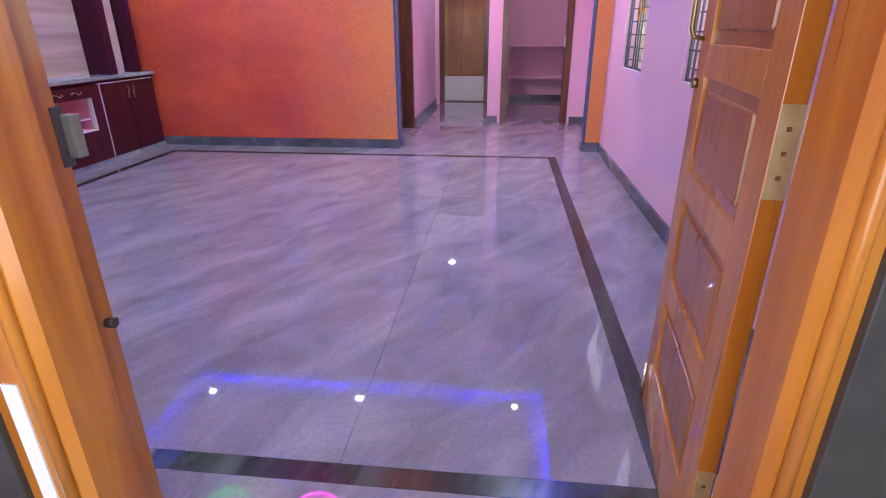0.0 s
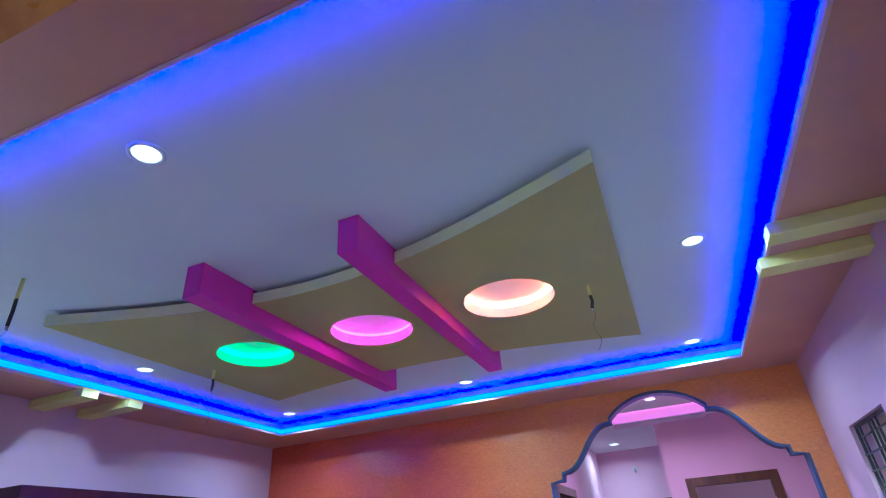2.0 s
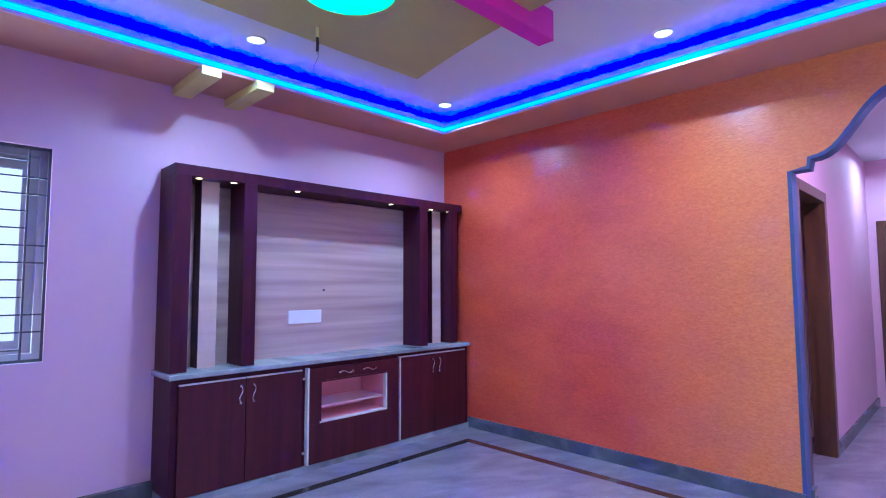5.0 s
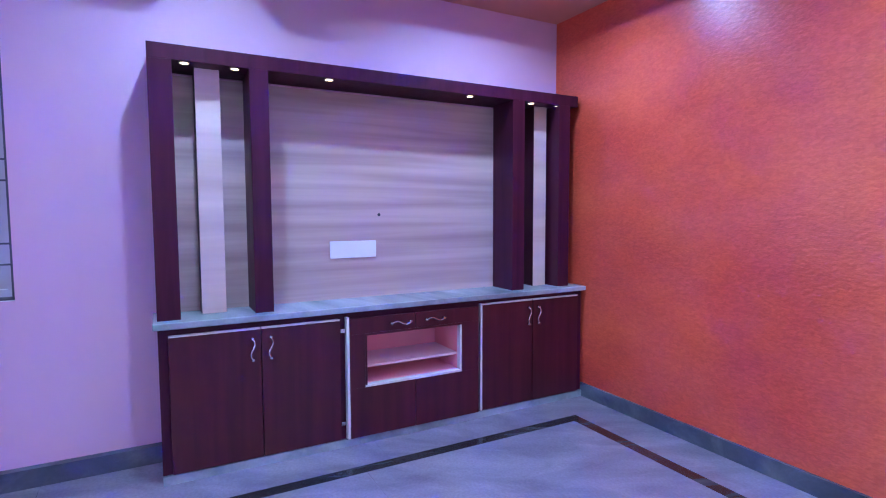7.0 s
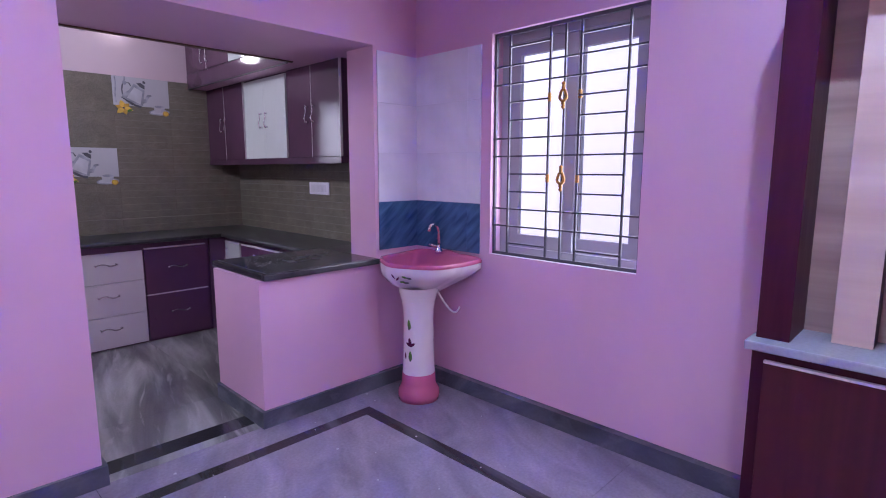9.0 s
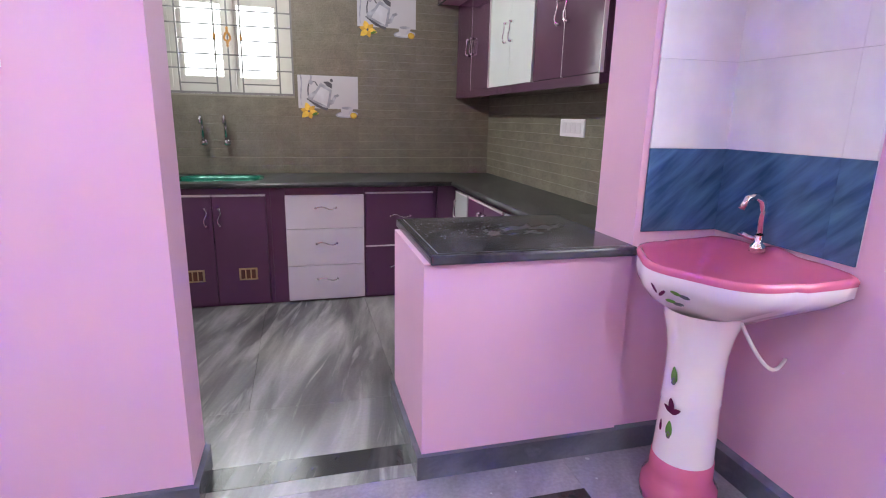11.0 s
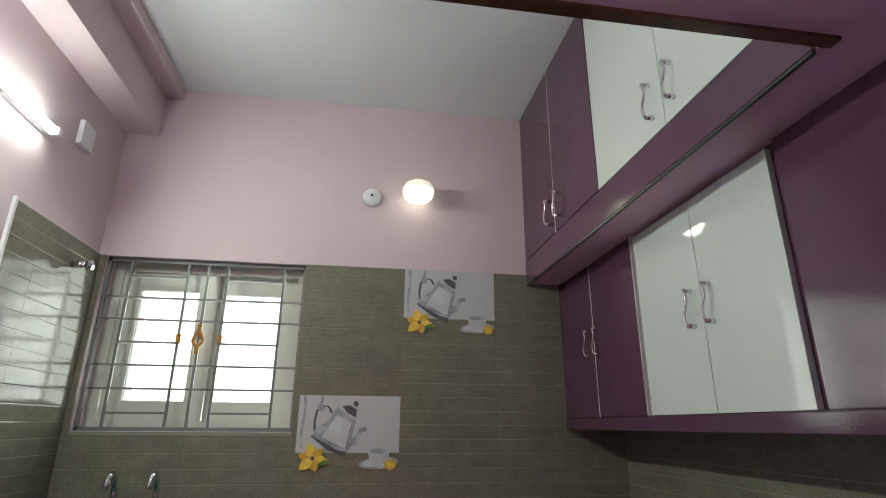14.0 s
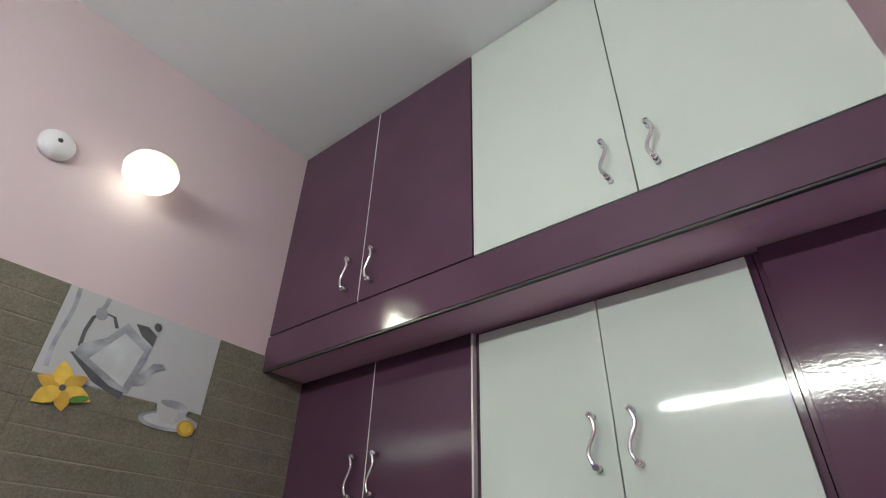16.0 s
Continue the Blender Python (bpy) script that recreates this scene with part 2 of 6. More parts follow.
def smear(m, centre, size, tint, grain):
    """A smear of pale dust wiped across a polished top: streaky, ragged and dull."""
    n, link = m.node_tree.nodes, m.node_tree.links.new
    b = n["Principled BSDF"]
    co, mp, ln, fall = n.new("ShaderNodeTexCoord"), n.new("ShaderNodeMapping"), n.new("ShaderNodeVectorMath"), n.new("ShaderNodeMapRange")
    mp.vector_type = "TEXTURE"
    mp.inputs["Location"].default_value, mp.inputs["Rotation"].default_value, mp.inputs["Scale"].default_value = centre, (0, 0, radians(25)), size
    ln.operation = "LENGTH"
    fall.inputs["From Min"].default_value, fall.inputs["From Max"].default_value = 1.0, 0.1
    wisp, cut, mul, mix, dull = n.new("ShaderNodeTexNoise"), n.new("ShaderNodeMapRange"), n.new("ShaderNodeMath"), n.new("ShaderNodeMix"), n.new("ShaderNodeMapRange")
    wisp.inputs["Scale"].default_value, wisp.inputs["Detail"].default_value, wisp.inputs["Distortion"].default_value = grain, 12, 0.25
    cut.inputs["From Min"].default_value, cut.inputs["From Max"].default_value = 0.40, 0.78
    mul.operation = "MULTIPLY"
    mix.data_type = "RGBA"
    link(co.outputs["Object"], mp.inputs[0])
    link(mp.outputs[0], ln.inputs[0])
    link(ln.outputs["Value"], fall.inputs[0])
    link(mp.outputs[0], wisp.inputs["Vector"])
    link(wisp.outputs[0], cut.inputs[0])
    link(cut.outputs[0], mul.inputs[0])
    link(fall.outputs[0], mul.inputs[1])
    link(mul.outputs[0], mix.inputs[0])
    link(b.inputs["Base Color"].links[0].from_socket, mix.inputs[6])
    mix.inputs[7].default_value = rgb(tint)
    link(mix.outputs[2], b.inputs["Base Color"])
    dull.inputs["To Min"].default_value, dull.inputs["To Max"].default_value = 0.15, 0.75
    link(mul.outputs[0], dull.inputs[0])
    link(dull.outputs[0], b.inputs["Roughness"])


smear(BARTOP, (-0.09, -0.03, 0.035), (0.34, 0.19, 0.5), (0.145, 0.14, 0.155), 3.0)
BLACKTOP = stone("black_granite_worktop", (0.017, 0.019, 0.020), (0.036, 0.039, 0.041), (0.10, 0.105, 0.11), 0.30, 20, 6.0, vein=0.2)
TEAK = wood("varnished_teak", (0.33, 0.095, 0.010), (0.52, 0.20, 0.022), 0.30, 9.0, (1, 1, 0.10), coat=0.4)
TEAKDOOR = wood("teak_door", (0.19, 0.055, 0.016), (0.33, 0.11, 0.028), 0.30, 10.0, (1, 1, 0.12), coat=0.3)
DARKTEAK = wood("brown_door_frame", (0.055, 0.019, 0.010), (0.135, 0.052, 0.022), 0.35, 10.0, (1, 1, 0.12), coat=0.2)
OAKPLY = wood("golden_wood_laminate", (0.20, 0.095, 0.036), (0.34, 0.185, 0.072), 0.4, 5.0, (1, 1, 0.08), bump=0.05)
WENGE = wood("wenge_laminate", (0.040, 0.005, 0.017), (0.062, 0.009, 0.026), 0.42, 14.0, (1, 1, 0.06), bump=0.06)
MAROON = wood("maroon_laminate", (0.046, 0.006, 0.012), (0.076, 0.011, 0.019), 0.32, 16.0, (1, 1, 0.05), bump=0.0, warp=0.3)
WENGE.node_tree.nodes["Principled BSDF"].inputs["Specular IOR Level"].default_value = 0.2
MAROON.node_tree.nodes["Principled BSDF"].inputs["Specular IOR Level"].default_value = 0.35
BEIGE = wood("beige_banded_laminate", (0.36, 0.245, 0.225), (0.61, 0.46, 0.42), 0.38, 4.0, (0.10, 0.10, 2.6), bump=0.05, warp=0.25)
BEIGE2 = wood("pale_banded_laminate", (0.60, 0.44, 0.39), (0.76, 0.61, 0.54), 0.38, 4.0, (0.10, 0.10, 2.2), bump=0.05, warp=0.25)
PURPLE = material("purple_gloss_laminate", (0.084, 0.038, 0.071), 0.08, vary=0.08, scale=4, gloss_vary=0.035, bump=0.10, bump_scale=130)
PURPLEMAT = material("purple_laminate", (0.108, 0.043, 0.098), 0.30, vary=0.07, scale=3, gloss_vary=0.06)
GLOSSWHITE = material("white_gloss_laminate", (0.56, 0.61, 0.585), 0.055, vary=0.02, scale=3, gloss_vary=0.025, bump=0.04, bump_scale=30, spec=0.35)
LILACWHITE = material("white_drawer_laminate", (0.74, 0.70, 0.76), 0.3, vary=0.03, scale=3)
EDGE = material("pale_edge_band", (0.70, 0.66, 0.68), 0.4, vary=0.05)
STEEL = material("chrome", (0.75, 0.75, 0.78), 0.14, metal=1.0, vary=0.02, gloss_vary=0.04)
BRASS = material("dull_brass", (0.62, 0.52, 0.28), 0.36, metal=0.7, vary=0.12, scale=30, gloss_vary=0.1)
GOLD = material("gold_paint", (0.40, 0.20, 0.04), 0.4, metal=0.4, vary=0.15, scale=30)
IRON = material("dark_grey_iron_paint", (0.065, 0.065, 0.085), 0.45, vary=0.15, scale=20)
GREYIRON = material("grey_iron_paint", (0.17, 0.175, 0.165), 0.45, vary=0.12, scale=20)
NICHE = material("salmon_niche_laminate", (0.88, 0.36, 0.44), 0.35, vary=0.05, scale=3)
KUPVC = material("warm_grey_window_plastic", (0.60, 0.60, 0.54), 0.35, vary=0.03)
CREAMUPVC = material("cream_window_plastic", (0.74, 0.68, 0.54), 0.35, vary=0.03)
# white shelf with the niche's pink glow put into its colour
NICHELIT = material("pink_lit_white_shelf", (0.80, 0.56, 0.64), 0.35, vary=0.03, scale=3)
UPVC = material("white_window_plastic", (0.70, 0.70, 0.74), 0.35, vary=0.02)
GREYUPVC = material("grey_window_plastic", (0.42, 0.41, 0.46), 0.35, vary=0.03)
BARDUST = material("thin_grey_dust", (0.11, 0.107, 0.12), 0.7, vary=0.3, scale=40)
PALEGROUT = material("pale_grout", (0.60, 0.61, 0.67), 0.4, vary=0.05)
PLASTIC = material("white_plastic", (0.80, 0.80, 0.84), 0.3, vary=0.01)
LILACPLASTIC = material("lilac_plastic", (0.62, 0.46, 0.62), 0.3, vary=0.02)
DARKPLASTIC = material("dark_plastic", (0.03, 0.03, 0.035), 0.4, vary=0.05)
CABLE = material("black_cable", (0.02, 0.02, 0.02), 0.5, vary=0.05)
TILE = material("olive_brown_wall_tile", (0.170, 0.162, 0.122), 0.10, vary=0.10, scale=200, second=(0.225, 0.215, 0.168), bump=0.07, bump_scale=240, gloss_vary=0.04, spec=0.34)
# broader clouding over the tile's fine grain
tn = TILE.node_tree
cloud, cmix = tn.nodes.new("ShaderNodeTexNoise"), tn.nodes.new("ShaderNodeMix")
cloud.inputs["Scale"].default_value, cloud.inputs["Detail"].default_value, cloud.inputs["Distortion"].default_value = 11, 7, 0.8
cmix.data_type, cmix.blend_type = "RGBA", "OVERLAY"
cmix.inputs[0].default_value = 0.30
tn.links.new(tn.nodes["Texture Coordinate"].outputs["Object"], cloud.inputs["Vector"])
tn.links.new(tn.nodes["Color Ramp"].outputs[0], cmix.inputs[6])
tn.links.new(cloud.outputs[0], cmix.inputs[7])
tn.links.new(cmix.outputs[2], tn.nodes["Principled BSDF"].inputs["Base Color"])
TILEGROUT = material("tile_grout", (0.245, 0.236, 0.186), 0.6, vary=0.1)
TILEWHITE = material("white_picture_tile", (0.54, 0.56, 0.58), 0.16, vary=0.02)
TILEPALE = material("pale_blue_wall_tile", (0.76, 0.76, 0.81), 0.14, vary=0.07, scale=5, gloss_vary=0.03)
TILEBLUE = wood("blue_marble_tile", (0.022, 0.065, 0.15), (0.085, 0.19, 0.34), 0.12, 3.2, (1.1, 1.0, 7.0), bump=0.0, warp=0.35)
# its streaks run slantwise
tn, slant = TILEBLUE.node_tree, TILEBLUE.node_tree.nodes.new("ShaderNodeMapping")
slant.inputs["Rotation"].default_value = (0, radians(-42), 0)
tn.links.new(tn.nodes["Texture Coordinate"].outputs["Object"], slant.inputs[0])
tn.links.new(slant.outputs[0], tn.nodes["Mapping"].inputs[0])
CERAMIC = material("white_ceramic", (0.80, 0.74, 0.76), 0.10, vary=0.02, scale=3, coat=0.3)
ROSE = material("rose_ceramic", (0.52, 0.12, 0.22), 0.10, vary=0.04, scale=3, coat=0.3)
SINKGREEN = material("green_sink", (0.005, 0.17, 0.11), 0.26, metal=0.2, vary=0.05, gloss_vary=0.05)
TEAPOT = material("teapot_print", (0.36, 0.385, 0.43), 0.16, vary=0.35, scale=16)
INK = material("dark_print", (0.11, 0.115, 0.13), 0.2, vary=0.2, scale=20)
PETAL = material("yellow_print", (0.62, 0.38, 0.07), 0.2, vary=0.2, scale=25)
LEAF = material("green_print", (0.10, 0.22, 0.05), 0.2, vary=0.2, scale=25)
PLUM = material("plum_print", (0.10, 0.01, 0.06), 0.2, vary=0.2, scale=25)
PLASTER = material("cream_outside_plaster", (0.78, 0.69, 0.47), 0.8, vary=0.06, scale=3, bump=0.2)
CONCRETE = material("outside_ground", (0.30, 0.29, 0.27), 0.85, vary=0.12, scale=2, bump=0.2)
DUST = material("chalky_dust", (0.34, 0.33, 0.36), 0.8, vary=0.2, scale=30)

LAMPWHITE = glow("downlight_glow", (0.86, 0.94, 1.0), 4)
LAMPWARM = glow("warm_spot_glow", (1.0, 0.70, 0.30), 4)
LAMPPINK = glow("pink_lamp_glow", (1.0, 0.55, 0.80), 10)
STRIPBLUE = glow("blue_led_strip", (0.0, 0.0, 1.0), 2)
# light of the strip on the cove's back board, put in as emission
COVEGLOW = glow("lit_cove_board_glow", (0.0, 0.36, 1.0), 1.3)
STRIPSOFT = glow("pink_strip_diffuser", (1.0, 0.22, 0.66), 0.75)
STRIPPINK = glow("pink_led_strip", (1.0, 0.16, 0.66), 1.5)
STRIPMAG = glow("magenta_led_ring", (1.0, 0.004, 0.62), 36)
STRIPGREEN = glow("green_led_ring", (0.0, 1.0, 0.22), 26)
STRIPWARM = glow("warm_led_ring", (1.0, 0.26, 0.13), 42)
BULBSIDE = glow("cream_lamp_drum", (1.0, 0.95, 0.82), 0.42)
BULB = glow("kitchen_bulb_glow", (1.0, 0.97, 0.88), 1.7)
TUBE = glow("tube_light_glow", (0.95, 0.97, 1.0), 25)
OUTSIDE = glow("white_daylight", (0.96, 0.98, 1.0), 1.7)
OUTDIM = glow("pale_daylight", (0.96, 0.97, 1.0), 0.42)


def glass(name, rough=0.02, tint=(0.95, 0.97, 1.0)):
    m = bpy.data.materials.new(name)
    m.use_nodes = True
    b = m.node_tree.nodes["Principled BSDF"]
    b.inputs["Base Color"].default_value = rgb(tint)
    b.inputs["Transmission Weight"].default_value = 1.0
    b.inputs["Roughness"].default_value = rough
    b.inputs["IOR"].default_value = 1.05
    return m


GLASS = glass("window_glass")

# ---- building helpers ----
ORIGIN = {}


def box(bm, x0, y0, z0, x1, y1, z1, bevel=0.0):
    x0, x1, y0, y1, z0, z1 = min(x0, x1), max(x0, x1), min(y0, y1), max(y0, y1), min(z0, z1), max(z0, z1)
    vs = [bm.verts.new((x, y, z)) for x in (x0, x1) for y in (y0, y1) for z in (z0, z1)]
    fs = [bm.faces.new([vs[i] for i in q]) for q in ((0, 1, 3, 2), (4, 6, 7, 5), (0, 4, 5, 1), (2, 3, 7, 6), (0, 2, 6, 4), (1, 5, 7, 3))]
    if bevel:
        edges = {e for f in fs for e in f.edges}
        bmesh.ops.bevel(bm, geom=list(edges), offset=bevel, segments=2, affect="EDGES", profile=0.6)
    return bm


def boxed(*dims, bevel=0.0):
    return box(bmesh.new(), *dims, bevel=bevel)


def tube(bm, points, r, sides=8, closed=False):
    pts = [Vector(p) for p in points]
    rings, up = [], None
    for i, p in enumerate(pts):
        a, b = pts[i - 1 if (i or closed) else i], pts[(i + 1) % len(pts) if (i + 1 < len(pts) or closed) else i]
        t = (b - a).normalized()
        ref = Vector((0, 0, 1)) if abs(t.z) < 0.9 else Vector((1, 0, 0))
        if up is None or abs(up.dot(t)) > 0.95:
            up = t.cross(ref).normalized()
        s = (up - t * up.dot(t)).normalized()
        up = s
        w = t.cross(s)
        rings.append([bm.verts.new(p + r * (s * math.cos(k * 2 * math.pi / sides) + w * math.sin(k * 2 * math.pi / sides))) for k in range(sides)])
    pairs = list(zip(rings, rings[1:])) + ([(rings[-1], rings[0])] if closed else [])
    for ra, rb in pairs:
        for k in range(sides):
            bm.faces.new((ra[k], ra[(k + 1) % sides], rb[(k + 1) % sides], rb[k])).smooth = True
    if not closed:
        bm.faces.new(rings[0][::-1]), bm.faces.new(rings[-1])
    return bm


def lathe(bm, cx, cy, profile, sides=32, a0=0.0, a1=2 * math.pi, squash=(1, 1)):
    """A turned body: profile of (radius, z), round the upright axis at cx, cy."""
    full = abs(a1 - a0 - 2 * math.pi) < 1e-6
    count = sides if full else sides + 1
    rings = []
    for r, z in profile:
        rings.append([bm.verts.new((cx + squash[0] * r * math.cos(a0 + (a1 - a0) * k / sides), cy + squash[1] * r * math.sin(a0 + (a1 - a0) * k / sides), z)) for k in range(count)])
    for ra, rb in zip(rings, rings[1:]):
        for k in range(sides):
            j = (k + 1) % count
            bm.faces.new((ra[k], ra[j], rb[j], rb[k])).smooth = True
    return bm


def disc(bm, cx, cy, z, r, sides=32, down=True):
    vs = [bm.verts.new((cx + r * math.cos(2 * math.pi * k / sides), cy + r * math.sin(2 * math.pi * k / sides), z)) for k in range(sides)]
    bm.faces.new(vs[::-1] if down else vs)
    return bm


def prism(bm, outline, axis, d0, d1):
    """An outline of (u, v) drawn out along an axis; u, v are the two other axes in order."""
    def at(u, v, d):
        return {"x": (d, u, v), "y": (u, d, v), "z": (u, v, d)}[axis]
    a = [bm.verts.new(at(u, v, d0)) for u, v in outline]
    b = [bm.verts.new(at(u, v, d1)) for u, v in outline]
    for i in range(len(a)):
        j = (i + 1) % len(a)
        bm.faces.new((a[i], a[j], b[j], b[i]))
    for ring in (a, b):
        bmesh.ops.triangle_fill(bm, use_beauty=True, edges=[bm.edges.get((ring[i], ring[(i + 1) % len(ring)])) for i in range(len(ring))])
    bmesh.ops.recalc_face_normals(bm, faces=bm.faces)
    return bm


def mesh(name, bm, mat):
    bmesh.ops.recalc_face_normals(bm, faces=bm.faces)
    data = bpy.data.meshes.new(name)
    bm.to_mesh(data)
    bm.free()
    for m in (mat if isinstance(mat, (list, tuple)) else [mat]):
        data.materials.append(m)
    return data


def setting(name, bm, mat, label="", category=""):
    ob = new(name, mesh(name, bm, mat))
    ORIGIN[ob.name] = Vector((0, 0, 0))
    return tagged(ob, label, category, kind="structure")


def thing(name, place, label, category, group="", kind=""):
    ob = new(name)
    ob.empty_display_size = 0.1
    ob.location = place
    ORIGIN[ob.name] = Vector(place)
    return tagged(ob, label, category, group, kind)


def part(name, bm, mat, parent, label=""):
    origin = ORIGIN[parent.name]
    bmesh.ops.translate(bm, verts=bm.verts, vec=-origin)
    ob = new(name, mesh(name, bm, mat))
    ob.parent = parent
    ORIGIN[ob.name] = origin
    return tagged(ob, label)


def piece(name, data, place, parent):
    ob = new(name, data)
    ob.parent = parent
    ob.location = Vector(place) - ORIGIN[parent.name]
    return ob


def wall_bm(axis, d0, d1, u0, u1, z0, z1, openings=()):
    """A wall between d0 and d1 of one axis, from u0 to u1 along the other, with openings (u0, u1, z0, z1) right through it."""
    bm = bmesh.new()
    cuts = sorted({u0, u1, *(c for o in openings for c in o[:2])})
    for a, b in zip(cuts, cuts[1:]):
        holes = sorted((o[2], o[3]) for o in openings if o[0] <= a + 1e-6 and o[1] >= b - 1e-6)
        z = z0
        for lo, hi in holes + [(z1, z1)]:
            if lo > z + 1e-6:
                if axis == "x":
                    box(bm, d0, a, z, d1, b, lo)
                else:
                    box(bm, a, d0, z, b, d1, lo)
            z = max(z, hi)
    return bm

# ---- floor and ground ----
bm = boxed(-60, -60, -0.40, 60, 70, -0.30)
setting("ground", bm, CONCRETE, "grey concrete ground outside the house", "ground")
floor = setting("floor", boxed(XL - 0.2, -0.6, -0.10, XR + 0.2, 12.6, -0.020), TILEGROUT, "polished grey granite floor with a dark border band", "floor")
kfloor_base = setting("floor_kitchen", boxed(XL - 0.2, KY - 0.2, -0.10, KX + 0.1, -0.6, -0.022), TILEGROUT, "grey streaked granite kitchen floor", "floor")
SLABS = []           # (x0, y0, x1, y1, material, parent), laid at the end of the file
BX0, BY0, BX1, BY1, BW = -3.050, 1.606, 1.067, 5.930, 0.076
SCOLS = [BX0 + BW, -1.450, 0.078, BX1 - BW]
for xa, xb in zip(SCOLS, SCOLS[1:]):
    for cy in range(3):
        iy0, iy1 = BY0 + BW, BY1 - BW
        SLABS.append((xa, iy0 + (iy1 - iy0) * cy / 3, xb, iy0 + (iy1 - iy0) * (cy + 1) / 3, FLOOR, floor))
for k in range(3):
    ya, yb = YF + (YB - YF) * k / 3, YF + (YB - YF) * (k + 1) / 3
    SLABS.append((XL, ya, BX0, yb, FLOOR, floor))
    SLABS.append((BX1, ya, XR, yb, FLOOR, floor))
    xa, xb = BX0 + (BX1 - BX0) * k / 3, BX0 + (BX1 - BX0) * (k + 1) / 3
    SLABS.append((xa, YF, xb, BY0, FLOOR, floor))
    SLABS.append((xa, BY1, xb, YB, FLOOR, floor))
for x0, y0, x1, y1 in ((BX0, BY0, BX1, BY0 + BW), (BX0, BY1 - BW, BX1, BY1), (BX0, BY0 + BW, BX0 + BW, BY1 - BW), (BX1 - BW, BY0 + BW, BX1, BY1 - BW)):
    SLABS.append((x0, y0, x1, y1, BAND, floor))
SLABS += [(-1.15, YB, 0.40, 8.05, FLOOR, floor), (0.40, YB, XR + 0.1, 8.05, FLOOR, floor), (-1.15, 8.05, 0.30, 10.0, FLOOR, floor),
          (0.30, 8.05, XR + 0.1, 10.9, FLOOR, floor), (-1.15, 10.0, 0.30, 12.2, FLOOR, floor)]
SLABS += [(-2.486, 1.195, -1.712, 1.325, BAND, floor), (-2.486, 1.325, -1.712, YF, KFLOOR, floor), (-0.45, 0.2, 1.1, YF, FLOOR, floor), (-2.486, 0.80, KX, 1.195, KFLOOR, floor)]
for k in range(3):
    xa, xb = -3.20 + (KX + 3.20) * k / 3, -3.20 + (KX + 3.20) * (k + 1) / 3
    SLABS.append((xa, -0.66, xb, 0.80, KFLOOR, floor))

# ---- walls ----
T = 0.23
TOP = 3.115
WIN_B, WIN_A, WIN_C = (2.034, 2.947, 0.912, 2.170), (4.830, 5.580, 0.890, 2.110), (3.080, 3.860, 0.915, 2.135)
KWIN = (-2.078, -1.180, 1.432, 2.200)
setting("wall_west", wall_bm("x", XL - T, XL, KY - T, YB + 0.12, 0, TOP, [WIN_B]), PINK, "pink painted plaster wall", "wall")
setting("wall_east", wall_bm("x", XR, XR + T, YF - T, YB + 0.12, 0, TOP, [WIN_A, WIN_C]), PINK, "lilac pink painted plaster wall", "wall")
DOOR_X0, DOOR_X1, DOOR_TOP = -0.365, 1.030, 2.160
setting("wall_south", wall_bm("y", YF - T, YF, -1.712, XR, 0, TOP, [(DOOR_X0, DOOR_X1, 0, DOOR_TOP)]), PINK, "pink painted wall with the entrance", "wall")
setting("wall_south_pier", boxed(XL, 1.135, 0, -3.285, YF, TOP), PINK, "pink painted wall pier beside the wash basin", "wall")
setting("wall_over_kitchen", boxed(-3.285, YF - 0.12, 2.262, -1.712, YF, TOP), PINK, "pink painted wall above the kitchen opening", "wall")
setting("wall_kitchen_south", wall_bm("y", KY - T, KY, XL, KX + 0.12, 0, TOP + 0.1, [KWIN]), KPINK, "pale pink kitchen wall with a window", "wall")
setting("wall_kitchen_east", boxed(KX, KY, 0, KX + 0.12, YF - T, TOP + 0.1), KPINK, "pale pink kitchen wall", "wall")
setting("half_wall", box(boxed(-3.285, 0.830, 0, -2.486, 1.411, COUNTER - 0.035), XL, 0.830, 0, -3.285, 1.135, COUNTER - 0.035), PINK, "pink half-height wall under a granite top", "wall")
setting("wall_kitchen_west", boxed(XL - 0.001, KY, COUNTER, XL + 0.003, 1.134, TOP), KPINK, "pale pink kitchen wall behind the cabinets", "wall")

# the orange wall with its shaped arch
def sweep(u):
    """A smooth S from 0 to 1, steep in the middle."""
    s = 0.5 - 0.5 * math.cos(math.pi * u ** 0.92)
    return s ** 1.25 / (s ** 1.25 + (1 - s) ** 1.25)


def arch_half():
    """One flank of the arch, from its springing up to the foot of the top lobe: a small step, then an S-shaped sweep."""
    pts = [(0.0, 0.0), (0.0, 2.045), (0.095, 2.052), (0.105, 2.110)]
    for k in range(1, 13):
        u = k / 12
        pts.append((0.105 + 0.485 * u, 2.110 + 0.36 * sweep(u)))
    return pts


ARCH_L, ARCH_R = -0.590, 1.373
left = [(ARCH_L + u, z) for u, z in arch_half()]
right = [(ARCH_R - u, z) for u, z in arch_half()]
half, rise = 0.392, 0.160
rad = (half * half + rise * rise) / (2 * rise)
span = math.asin(half / rad)
lobe = [(0.390 + rad * math.sin(span * (k / 8 - 1)), 2.505 + rise - rad + rad * math.cos(span * (k / 8 - 1))) for k in range(17)]
arch = left + lobe + right[::-1]
outline = [(XL, 0), *arch, (XR, 0), (XR, TOP), (XL, TOP)]
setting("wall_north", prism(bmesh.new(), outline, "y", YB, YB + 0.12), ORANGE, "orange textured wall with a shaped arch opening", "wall")
